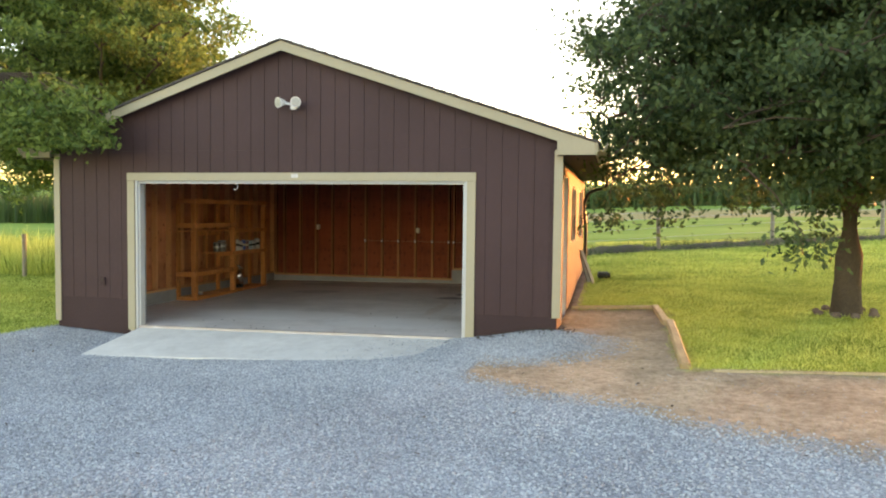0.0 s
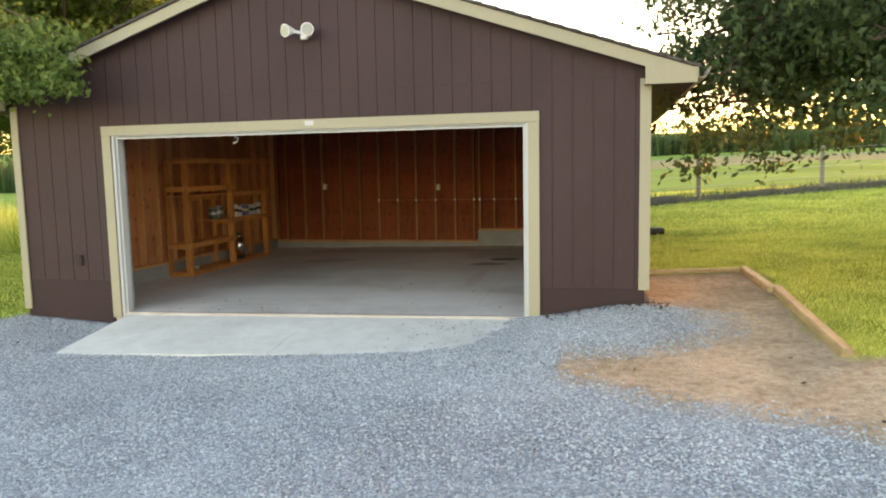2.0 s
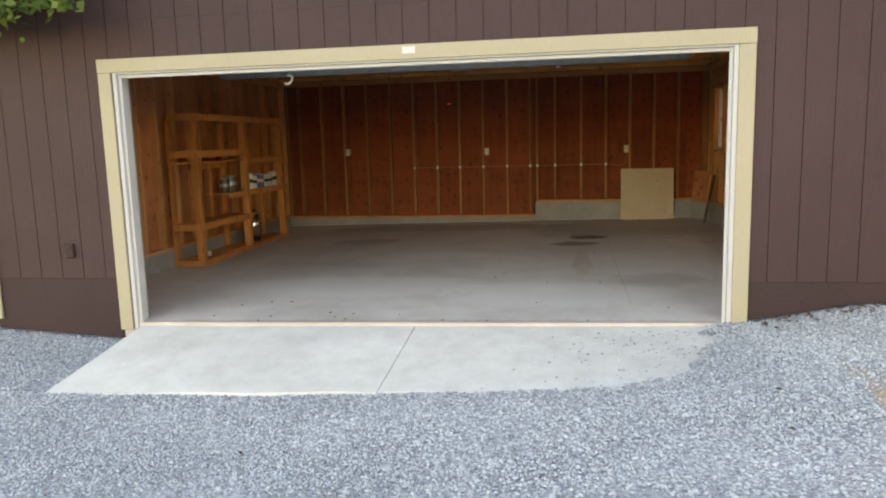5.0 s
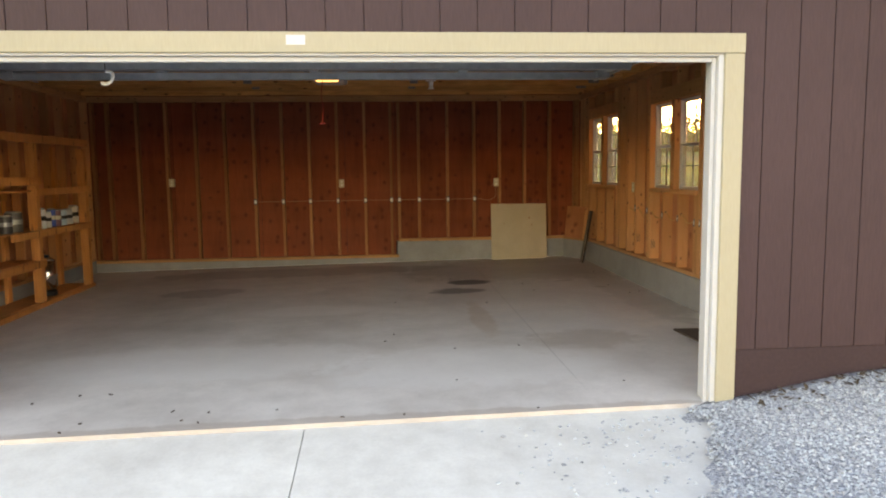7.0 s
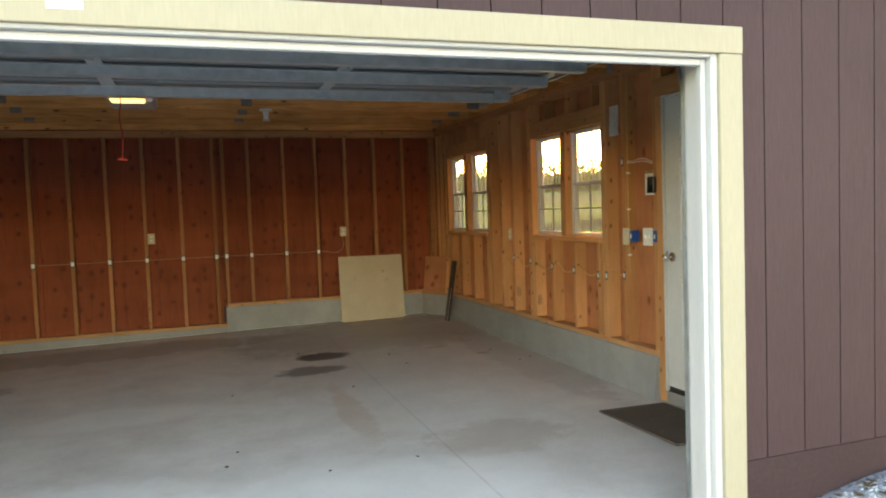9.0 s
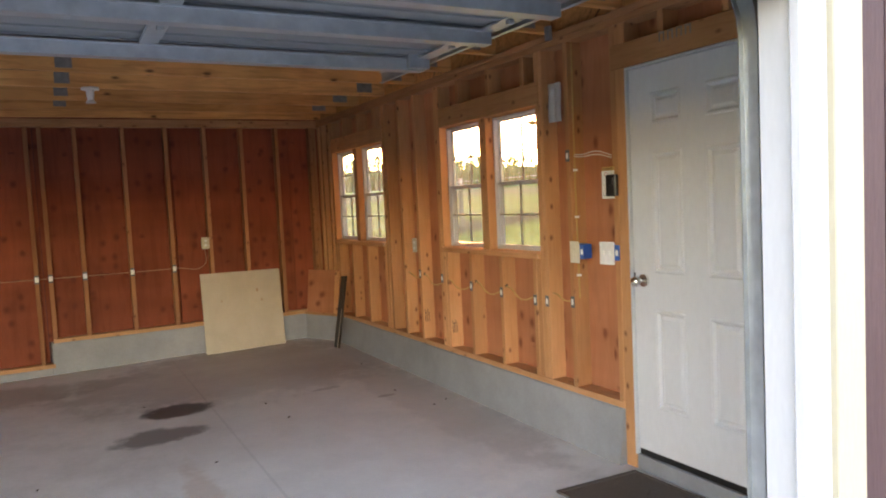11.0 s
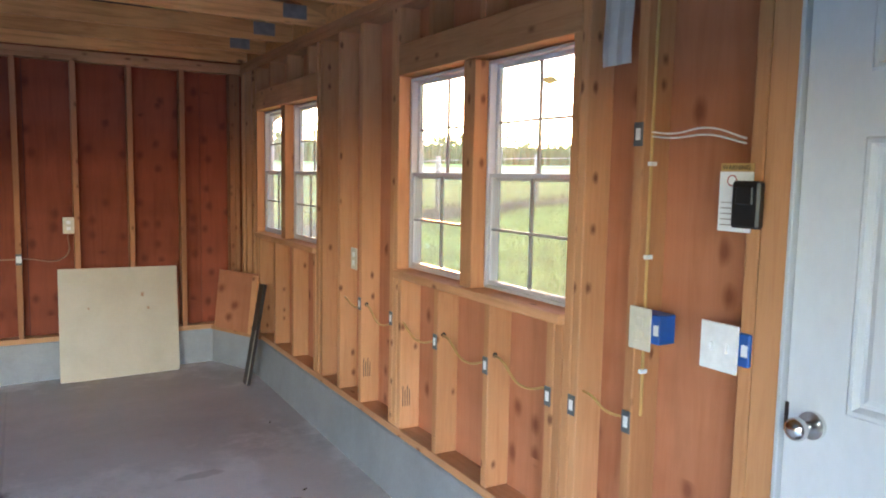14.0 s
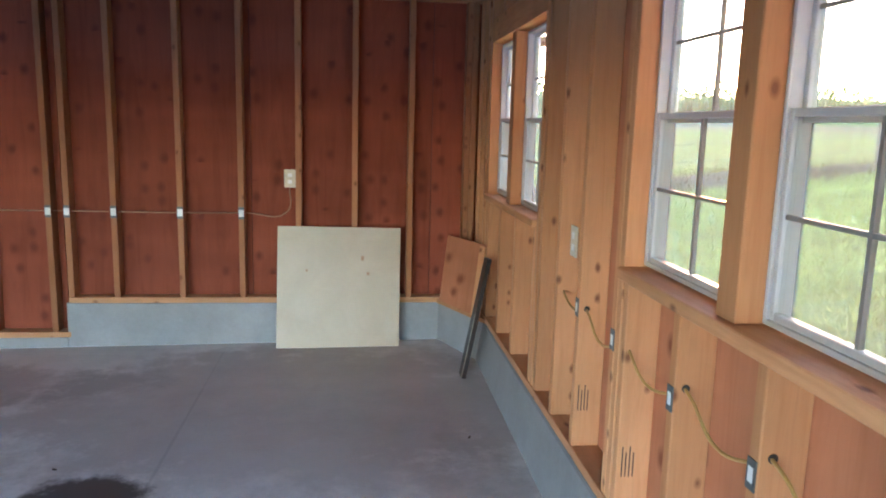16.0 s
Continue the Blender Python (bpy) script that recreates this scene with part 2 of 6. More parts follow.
def concrete(name, light, dark, patches=(), rough=0.5, cell=1.0):
    m, nt, b = mat(name, rough)
    p = coords(nt, (1, 1, 1), True)
    n1 = noise_n(nt, p, 0.8 * cell, 6, 0.6, 0.3)
    n2 = noise_n(nt, p, 60, 4, 0.7)
    n3 = noise_n(nt, p, 4.0, 7, 0.7)
    c = ramp(nt, n1, [(0.3, dark), (0.6, light), (0.8, tuple(x * 1.12 for x in light))])
    c = mixc(nt, 1.0, c, ramp(nt, n2, [(0.3, (0.95,) * 3), (0.7, (1.035,) * 3)]), 'MULTIPLY')
    c = mixc(nt, 1.0, c, ramp(nt, n3, [(0.3, (0.85, 0.84, 0.83)), (0.6, (1.03,) * 3)]), 'MULTIPLY')
    pos = nt.nodes.new("ShaderNodeNewGeometry").outputs["Position"]
    sep = nt.nodes.new("ShaderNodeSeparateXYZ")
    nt.links.new(pos, sep.inputs[0])
    # oil and dirt stains, plus light and shade painted on the floor
    for sx, sy, rx, ry, strength, col in patches:
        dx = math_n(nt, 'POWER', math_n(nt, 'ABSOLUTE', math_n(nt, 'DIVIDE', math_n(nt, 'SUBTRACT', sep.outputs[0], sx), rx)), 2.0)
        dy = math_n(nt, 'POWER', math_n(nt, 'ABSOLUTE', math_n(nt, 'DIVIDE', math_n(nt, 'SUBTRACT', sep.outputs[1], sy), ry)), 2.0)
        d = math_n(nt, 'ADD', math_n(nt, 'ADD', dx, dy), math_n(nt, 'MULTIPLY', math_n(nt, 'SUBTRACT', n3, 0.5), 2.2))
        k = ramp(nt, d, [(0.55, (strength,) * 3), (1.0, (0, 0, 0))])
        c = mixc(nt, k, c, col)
    nt.links.new(c, b.inputs["Base Color"])
    r = nt.nodes.new("ShaderNodeMapRange")
    r.inputs[3].default_value, r.inputs[4].default_value = rough - 0.12, rough + 0.2
    nt.links.new(n3, r.inputs[0])
    nt.links.new(r.outputs[0], b.inputs["Roughness"])
    bump(nt, b, n2, 0.12, 0.003)
    return m


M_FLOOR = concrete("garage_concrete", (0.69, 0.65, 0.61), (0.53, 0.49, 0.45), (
    # pale mottling by the opening, also painted to carry light from the doorway
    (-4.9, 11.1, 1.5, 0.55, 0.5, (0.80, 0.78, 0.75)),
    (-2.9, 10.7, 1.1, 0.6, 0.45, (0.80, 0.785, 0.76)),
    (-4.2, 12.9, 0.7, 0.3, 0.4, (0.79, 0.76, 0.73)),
    # next three darken the back end and right curb: shade painted in
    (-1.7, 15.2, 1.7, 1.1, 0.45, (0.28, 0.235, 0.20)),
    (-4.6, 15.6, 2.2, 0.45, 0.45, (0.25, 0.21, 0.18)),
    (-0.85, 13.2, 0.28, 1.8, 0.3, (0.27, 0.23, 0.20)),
    (-4.0, 9.67, 3.2, 0.10, 0.4, (0.34, 0.25, 0.19)),
    (-2.24, 13.0, 0.010, 3.6, 0.24, (0.18, 0.16, 0.14)),
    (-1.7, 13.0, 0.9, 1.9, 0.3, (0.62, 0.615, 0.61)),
    (-2.47, 14.27, 0.27, 0.20, 0.93, (0.035, 0.030, 0.027)),
    (-2.68, 13.70, 0.32, 0.20, 0.75, (0.08, 0.068, 0.06)),
    (-5.6, 14.2, 0.5, 0.3, 0.35, (0.10, 0.085, 0.075)),
    (-1.35, 14.1, 0.13, 0.05, 0.35, (0.12, 0.085, 0.065)),
    (-1.05, 13.6, 0.08, 0.035, 0.4, (0.10, 0.07, 0.055)),
    (-1.9, 11.3, 0.5, 0.35, 0.25, (0.27, 0.17, 0.09)),
    (-2.6, 12.2, 0.12, 0.9, 0.3, (0.40, 0.24, 0.13)),
), 0.44)
M_CURB = concrete("grey_foundation", (0.30, 0.305, 0.31), (0.235, 0.24, 0.245), (), 0.7, 1.3)
M_APRON = concrete("pale_apron_concrete", (0.72, 0.71, 0.67), (0.61, 0.60, 0.57), (), 0.7)


def glass(name):
    m, nt, b = mat(name, 0.02)
    nt.nodes.remove(b)
    t = nt.nodes.new("ShaderNodeBsdfTransparent")
    g = node(nt, "ShaderNodeBsdfGlossy", Roughness=0.03)
    mx = nt.nodes.new("ShaderNodeMixShader")
    t.inputs[0].default_value = (0.95, 0.96, 0.95, 1)
    mx.inputs[0].default_value = 0.06
    nt.links.new(t.outputs[0], mx.inputs[1])
    nt.links.new(g.outputs[0], mx.inputs[2])
    # veil of low-sun glare, put on the pane as a translucent layer
    glare_veil = node(nt, "ShaderNodeBsdfTranslucent", Color=(0.8, 0.8, 0.8, 1))
    veil_mix = nt.nodes.new("ShaderNodeMixShader")
    f = noise_n(nt, coords(nt, (1, 1, 1), True), 3.0, 5, 0.6)
    nt.links.new(math_n(nt, 'MULTIPLY', f, 0.07), veil_mix.inputs[0])
    nt.links.new(mx.outputs[0], veil_mix.inputs[1])
    nt.links.new(glare_veil.outputs[0], veil_mix.inputs[2])
    nt.links.new(veil_mix.outputs[0], nt.nodes["Material Output"].inputs[0])
    return m


M_GLASS = glass("window_glass")
# added sheet that dims and hazes the view through the lower sashes
M_DIMMER, nt, b = mat("dimming_sheet", 0.8)
nt.nodes.remove(b)
clear = nt.nodes.new("ShaderNodeBsdfTransparent")
haze_layer = node(nt, "ShaderNodeBsdfTranslucent", Color=(0.085, 0.115, 0.115, 1))
mx = nt.nodes.new("ShaderNodeMixShader")
mx.inputs[0].default_value = 0.42
nt.links.new(clear.outputs[0], mx.inputs[1])
nt.links.new(haze_layer.outputs[0], mx.inputs[2])
nt.links.new(mx.outputs[0], nt.nodes["Material Output"].inputs[0])


def glow(name, col, strength):
    m, nt, b = mat(name, 0.5)
    b.inputs["Base Color"].default_value = (*col, 1)
    b.inputs["Emission Color"].default_value = (*col, 1)
    b.inputs["Emission Strength"].default_value = strength
    return m


M_BULB = glow("lit_lamp_lens", (1.0, 0.55, 0.18), 0.22)


def leaf_mat(name, a, bcol, trans=0.35, big=0.45):
    m, nt, b = mat(name, 0.55, 0, 0.3)
    isl = nt.nodes.new("ShaderNodeNewGeometry").outputs["Random Per Island"]
    n = noise_n(nt, coords(nt, (0.7, 1.4, 1), True), 0.9, 5, 0.65)
    f = math_n(nt, 'ADD', math_n(nt, 'MULTIPLY', isl, 1 - big), math_n(nt, 'MULTIPLY', n, big))
    c = ramp(nt, f, [(0.15, a), (0.85, bcol)] if big < 0.6 else [(0.34, a), (0.62, bcol)])
    nt.links.new(c, b.inputs["Base Color"])
    tr = nt.nodes.new("ShaderNodeBsdfTranslucent")
    nt.links.new(c, tr.inputs[0])
    mx = nt.nodes.new("ShaderNodeMixShader")
    mx.inputs[0].default_value = trans
    nt.links.new(b.outputs[0], mx.inputs[1])
    nt.links.new(tr.outputs[0], mx.inputs[2])
    nt.links.new(mx.outputs[0], nt.nodes["Material Output"].inputs[0])
    return m


M_LEAF = leaf_mat("oak_leaf", (0.020, 0.052, 0.022), (0.115, 0.17, 0.06))
M_LEAF_L = leaf_mat("pecan_leaf", (0.055, 0.115, 0.032), (0.27, 0.36, 0.09), 0.5)
M_GRASS = leaf_mat("lawn_blade", (0.20, 0.295, 0.055), (0.66, 0.71, 0.20), 0.4, 0.72)
M_CORN = leaf_mat("far_crop", (0.03, 0.07, 0.02), (0.06, 0.11, 0.03), 0.2)
M_BARK = painted("grey_bark", (0.10, 0.075, 0.055), 0.9, 0.4, (22, 22, 3), 1.0)
M_STONE = painted("field_stone", (0.2, 0.15, 0.12), 0.85, 0.3, (8, 8, 8), 0.4)
M_RUBBER = painted("dark_rubber_mat", (0.115, 0.088, 0.07), 0.85, 0.3, (20, 20, 20), 0.4, (0.11, 0.085, 0.065))

# gravel stones
M_GRAVEL, nt, b = mat("blue_grey_gravel", 0.8, 0, 0.3)
isl = nt.nodes.new("ShaderNodeNewGeometry").outputs["Random Per Island"]
c = ramp(nt, isl, [(0.0, (0.22, 0.235, 0.255)), (0.5, (0.375, 0.39, 0.412)), (0.85, (0.47, 0.525, 0.545)), (1.0, (0.57, 0.575, 0.58))])
c = mixc(nt, 1.0, c, ramp(nt, noise_n(nt, coords(nt, (1, 1, 1), True), 0.8, 4), [(0.3, (0.82, 0.83, 0.85)), (0.7, (1.1, 1.1, 1.1))]), 'MULTIPLY')
nt.links.new(c, b.inputs["Base Color"])

# ground sheet: gravel, dirt and lawn blended by a painted attribute
M_GROUND, nt, b = mat("yard_ground", 1.0, 0, 0.04)
p = coords(nt, (1, 1, 1), True)
att = nt.nodes.new("ShaderNodeVertexColor")
att.layer_name = "cover"
sepc = nt.nodes.new("ShaderNodeSeparateColor")
nt.links.new(att.outputs[0], sepc.inputs[0])
edge = math_n(nt, 'MULTIPLY', math_n(nt, 'SUBTRACT', noise_n(nt, p, 2.6, 6, 0.7), 0.5), 1.1)


def cover(ch):
    return ramp(nt, math_n(nt, 'ADD', sepc.outputs[ch], edge), [(0.30, (0, 0, 0)), (0.70, (1, 1, 1))])


vo = node(nt, "ShaderNodeTexVoronoi", Scale=60.0)
nt.links.new(p, vo.inputs["Vector"])
sv = nt.nodes.new("ShaderNodeSeparateColor")
nt.links.new(vo.outputs["Color"], sv.inputs[0])
grav = ramp(nt, sv.outputs[0], [(0.0, (0.25, 0.265, 0.285)), (0.5, (0.39, 0.405, 0.43)), (0.9, (0.50, 0.515, 0.535)), (1.0, (0.62, 0.625, 0.62))])
grav = mixc(nt, 1.0, grav, ramp(nt, noise_n(nt, p, 0.7, 5, 0.6), [(0.3, (0.8, 0.81, 0.83)), (0.7, (1.1, 1.1, 1.1))]), 'MULTIPLY')
dirt = ramp(nt, noise_n(nt, p, 13.0, 9, 0.8), [(0.30, (0.25, 0.175, 0.12)), (0.5, (0.53, 0.395, 0.28)), (0.70, (0.70, 0.56, 0.42))])
lawn = ramp(nt, noise_n(nt, p, 1.3, 8, 0.7), [(0.3, (0.19, 0.25, 0.042)), (0.55, (0.38, 0.45, 0.085)), (0.75, (0.54, 0.55, 0.15))])
dirt = mixc(nt, 1.0, dirt, ramp(nt, noise_n(nt, p, 1.5, 5, 0.6), [(0.35, (0.72, 0.70, 0.68)), (0.65, (1.15, 1.12, 1.1))]), 'MULTIPLY')
lawn = mixc(nt, 1.0, lawn, ramp(nt, noise_n(nt, coords(nt, (0.5, 1.4, 1), True), 0.7, 5, 0.65), [(0.32, (0.50, 0.58, 0.50)), (0.66, (1.28, 1.20, 1.1))]), 'MULTIPLY')
c = mixc(nt, cover(0), dirt, grav)
c = mixc(nt, cover(1), c, lawn)
field = ramp(nt, noise_n(nt, coords(nt, (0.02, 0.12, 1), True), 3.0, 4), [(0.35, (0.15, 0.25, 0.05)), (0.65, (0.23, 0.34, 0.08))])
c = mixc(nt, sepc.outputs[2], c, field)
sepp = nt.nodes.new("ShaderNodeSeparateXYZ")
nt.links.new(nt.nodes.new("ShaderNodeNewGeometry").outputs["Position"], sepp.inputs[0])
tilled = ramp(nt, math_n(nt, 'DIVIDE', sepp.outputs[1], 100.0), [(0.47, (0, 0, 0)), (0.49, (1, 1, 1)), (0.66, (1, 1, 1)), (0.68, (0, 0, 0))])
c = mixc(nt, math_n(nt, 'MULTIPLY', tilled, 0.75), c, (0.36, 0.26, 0.15))
nt.links.new(c, b.inputs["Base Color"])
h = math_n(nt, 'ADD', vo.outputs["Distance"], noise_n(nt, p, 30, 5, 0.7))
bump(nt, b, h, 0.5, 0.02)


# ---- building helpers ----
def place_of(ob):
    p = Vector((0, 0, 0))
    while ob:
        p += ob.location
        ob = ob.parent
    return p


def part(name, bm, material, parent=None, label=""):
    """Links a bmesh given in world metres as one mesh object, under a thing or a part."""
    if parent:
        bmesh.ops.translate(bm, verts=bm.verts, vec=-place_of(parent))
    me = bpy.data.meshes.new(name)
    bm.to_mesh(me)
    bm.free()
    me.materials.append(material)
    ob = new(name, me)
    ob.parent = parent
    if label:
        ob["label"] = label
    return ob


def thing(name, at, label, category, group="", kind=""):
    ob = new(name)
    ob.empty_display_size = 0.1
    ob.location = at
    return tagged(ob, label, category, group, kind)


def box(bm, x0, x1, y0, y1, z0, z1, bevel=0.0, m=None):
    vs = [bm.verts.new((x, y, z)) for x in (x0, x1) for y in (y0, y1) for z in (z0, z1)]
    fs = [bm.faces.new([vs[i] for i in f]) for f in ((0, 1, 3, 2), (4, 6, 7, 5), (0, 4, 5, 1), (2, 3, 7, 6), (0, 2, 6, 4), (1, 5, 7, 3))]
    if bevel:
        es = list({e for f in fs for e in f.edges})
        r = bmesh.ops.bevel(bm, geom=es, offset=bevel, segments=1, affect='EDGES')
        vs = list({v for f in r["faces"] for v in f.verts} | {v for f in fs if f.is_valid for v in f.verts})
    if m is not None:
        bmesh.ops.transform(bm, matrix=m, verts=vs)
    return bm


def boxes(*specs, bevel=0.0):
    bm = bmesh.new()
    for s in specs:
        box(bm, *s, bevel=bevel)
    return bm


def cyl(bm, r, h, m, seg=16, r2=None):
    bmesh.ops.create_cone(bm, cap_ends=True, segments=seg, radius1=r, radius2=r if r2 is None else r2, depth=h, matrix=m)
    return bm


def prism(bm, outline, axis, a, b):
    """A flat outline of two coordinates, drawn out along an axis from a to b."""
    def at(p, q):
        return {'x': (q, p[0], p[1]), 'y': (p[0], q, p[1]), 'z': (p[0], p[1], q)}[axis]
    lo = [bm.verts.new(at(p, a)) for p in outline]
    hi = [bm.verts.new(at(p, b)) for p in outline]
    n = len(outline)
    bm.faces.new(lo[::-1])
    bm.faces.new(hi)
    for i in range(n):
        bm.faces.new((lo[i], lo[(i + 1) % n], hi[(i + 1) % n], hi[i]))
    bmesh.ops.recalc_face_normals(bm, faces=bm.faces)
    return bm


def tube(name, points, radius, material, parent=None, label="", category=""):
    cu = bpy.data.curves.new(name, 'CURVE')
    cu.dimensions, cu.bevel_depth, cu.bevel_resolution, cu.resolution_u = '3D', radius, 2, 6
    sp = cu.splines.new('BEZIER')
    sp.bezier_points.add(len(points) - 1)
    for bp, p in zip(sp.bezier_points, points):
        bp.co = p
        bp.handle_left_type = bp.handle_right_type = 'AUTO'
    tmp = bpy.data.objects.new(name, cu)
    me = bpy.data.meshes.new_from_object(tmp)
    bpy.data.objects.remove(tmp)
    bm = bmesh.new()
    bm.from_mesh(me)
    bpy.data.meshes.remove(me)
    ob = part(name, bm, material, parent, label)
    return tagged(ob, label, category) if category else ob


# ---- plan ----
XL, XR = -7.70, -0.43          # outer faces of the side siding
YF, YB = 9.65, 16.45           # outer faces of the front and back siding
IL, IR, IB, IF = -7.57, -0.56, 16.31, 9.77   # inner faces of the studs
OX0, OX1, OZ = -6.36, -1.612, 2.306          # garage opening
PLATE = 2.76
RIDGE_X, RIDGE_Z, SLOPE = -4.08, 4.15, 0.338


def floor_z(x, y):
    return 0.315 + 0.014 * (x + 1.5) + 0.0085 * (y - 9.6)


def roof_z(x):
    return RIDGE_Z - SLOPE * abs(x - RIDGE_X)


GX = [-400, -60, -25, -14, -9, -7.7, -6.3, -4.8, -3.3, -1.4, -0.3, 1.0, 4.0, 10, 60, 400]
GZ = [-1.5, -0.4, 0.0, 0.10, 0.12, 0.12, 0.03, 0.06, 0.135, 0.265, 0.33, 0.39, 0.50, 0.7, 1.2, 3.0]
GYY = [-60, 0, 4, 9, 12, 16, 22, 30, 60, 120, 250, 700]
GYZ = [-0.5, -0.12, -0.05, 0.04, 0.17, 0.36, 0.66, 0.80, 1.5, 4.0, 10.0, 30.0]


def ground_z(x, y):
    z = np.interp(x, GX, GZ) + np.interp(y, GYY, GYZ)
    z = z + 0.10 * np.exp(-((x + 0.6) / 0.6) ** 2 - ((y - 9.6) / 0.55) ** 2)
    z = z + 0.05 * np.exp(-((y - 22.3) / 0.5) ** 2)
    return z


def apron_z(x, y):
    f = (y - 8.43) / (9.66 - 8.43)
    return (0.06 + 0.036 * (x + 6.3)) * (1 - f) + (floor_z(x, 9.66) - 0.025) * f


def yard_z(x, y):
    """The ground's top with the apron's bed cut in and gravel banked on the apron's ragged end."""
    z = ground_z(x, y)
    end = np.interp(y, [8.38, 8.6, 8.8, 9.6], [-2.55, -2.12, -1.93, -1.72]) + 0.04 * np.sin(y * 11.0)
    lap = (x > -6.5) & (y > 8.435) & (y < 9.7)
    bank = np.clip((x - end) * 0.2, -0.04, 0.035)
    fade = np.clip((-1.15 - x) / 0.55, 0, 1) * np.clip((y - 8.43) / 0.3, 0, 1)
    heap = z + (np.maximum(z, apron_z(x, y) + bank) - z) * fade
    return np.where(lap & (x < -1.15), np.where(x < end, np.minimum(z, apron_z(x, y) - 0.03), heap), z)


# ---- ground ----
def cover_of(x, y):
    """How far gravel and lawn cover the soil at a place: two numbers near 0 to 1."""
    south = np.interp(x, [-12, -1.3, -1.2, -0.3, 0.4, 0.9, 2.5, 6, 40], [30, 30, 7.5, 6.85, 6.6, 6.1, 5.4, 5.0, 4.0])
    g = np.clip(0.5 + (south - y) * 0.8, 0, 1)
    g = np.maximum(g, np.clip(1.05 - np.hypot((x + 0.75) / 0.78, (y - 9.2) / 0.75) * 0.5, 0, 1))
    right = np.minimum(x - 0.98, np.where(y > 11.62, 9, y - 8.02))
    right = np.maximum(right, np.where(x > -0.3, y - 11.66, -9))
    left = -7.75 - (9.6 - np.minimum(y, 9.6)) * 0.45 - x
    back = y - 16.6
    l = np.clip(0.5 + np.maximum(np.maximum(right, left), back) * 1.6, 0, 1)
    return g, l


def ground():
    def axis(lo, hi, fine_lo, fine_hi, step, extra):
        a = list(np.arange(fine_lo, fine_hi + 1e-6, step)) + list(extra)
        s, v = step, fine_lo
        while v > lo:
            s *= 1.35
            v -= s
            a.append(v)
        s, v = step, fine_hi
        while v < hi:
            s *= 1.35
            v += s
            a.append(v)
        return np.unique(np.round(a, 3))
    xs = axis(-900, 900, -12, 10, 0.16, (-7.692, -7.682, -0.446, -0.436))
    ys = axis(-300, 1500, -2, 24, 0.16, (8.41, 8.44, 9.662, 9.672, 16.435, 16.446))
    X, Y = np.meshgrid(xs, ys, indexing="ij")
    Z = yard_z(X, Y)
    near = np.exp(-((X + 2) / 12) ** 2 - ((Y - 8) / 12) ** 2)
    rough = np.array([noise.noise((x * 1.7, y * 1.7, 0)) + 0.5 * noise.noise((x * 5, y * 5, 3)) for x, y in zip(X.ravel(), Y.ravel())]).reshape(X.shape)
    Z = Z + 0.006 * rough * near
    Z = np.where((X > -6.5) & (X < -1.4) & (Y > 8.435) & (Y < 9.7), yard_z(X, Y), Z)
    inside = (X > -7.687) & (X < -0.441) & (Y > 9.667) & (Y < 16.44)
    Z = np.where(inside, -0.3, Z)
    n, k = X.shape
    idx = np.arange(n * k).reshape(n, k)
    quads = np.stack([idx[:-1, :-1], idx[1:, :-1], idx[1:, 1:], idx[:-1, 1:]], -1).reshape(-1, 4)
    me = bpy.data.meshes.new("ground")
    me.from_pydata(np.stack([X, Y, Z], -1).reshape(-1, 3).tolist(), [], quads.tolist())
    g, l = cover_of(X, Y)
    f = np.clip((Y - 22.4) * 2, 0, 1)
    at = me.color_attributes.new("cover", 'FLOAT_COLOR', 'POINT')
    at.data.foreach_set("color", np.stack([g, l, f, np.ones_like(g)], -1).astype(np.float32).ravel())
    me.materials.append(M_GROUND)
    for p in me.polygons:
        p.use_smooth = True
    tagged(new("ground", me), "gravel yard, bare dirt strip and mown lawn under evening light", "ground", kind="structure")


ground()

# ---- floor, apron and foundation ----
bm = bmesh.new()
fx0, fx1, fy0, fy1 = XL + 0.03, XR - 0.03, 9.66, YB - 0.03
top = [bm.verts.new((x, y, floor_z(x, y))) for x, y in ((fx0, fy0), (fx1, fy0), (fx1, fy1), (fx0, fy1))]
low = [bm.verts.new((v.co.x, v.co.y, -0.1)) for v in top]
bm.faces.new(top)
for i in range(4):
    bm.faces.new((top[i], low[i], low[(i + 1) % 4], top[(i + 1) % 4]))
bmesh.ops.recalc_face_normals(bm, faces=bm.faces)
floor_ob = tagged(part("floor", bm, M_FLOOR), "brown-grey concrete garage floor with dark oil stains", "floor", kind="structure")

apron = thing("concrete_apron", (-4.0, 9.0, 0.15), "pale sloping concrete apron in front of the garage door", "pavement", kind="structure")
for x0, x1 in ((-6.33, -3.9625), (-3.9575, -1.45)):
    bm = bmesh.new()
    n = 8
    rows = []
    for i in range(n + 1):
        x = x0 + (x1 - x0) * i / n
        rows.append([bm.verts.new((x, y, apron_z(x, y) + dz)) for y in (8.43 + 0.012 * math.sin(i * 2.1), 9.655) for dz in (0.0, -0.16)])
    for a, c in zip(rows, rows[1:]):
        for i, j in ((0, 2), (2, 3), (3, 1), (1, 0)):
            bm.faces.new((a[i], c[i], c[j], a[j]))
    for r in (rows[0], rows[-1]):
        bm.faces.new((r[0], r[2], r[3], r[1]))
    bmesh.ops.recalc_face_normals(bm, faces=bm.faces)
    part("slab", bm, M_APRON, apron)

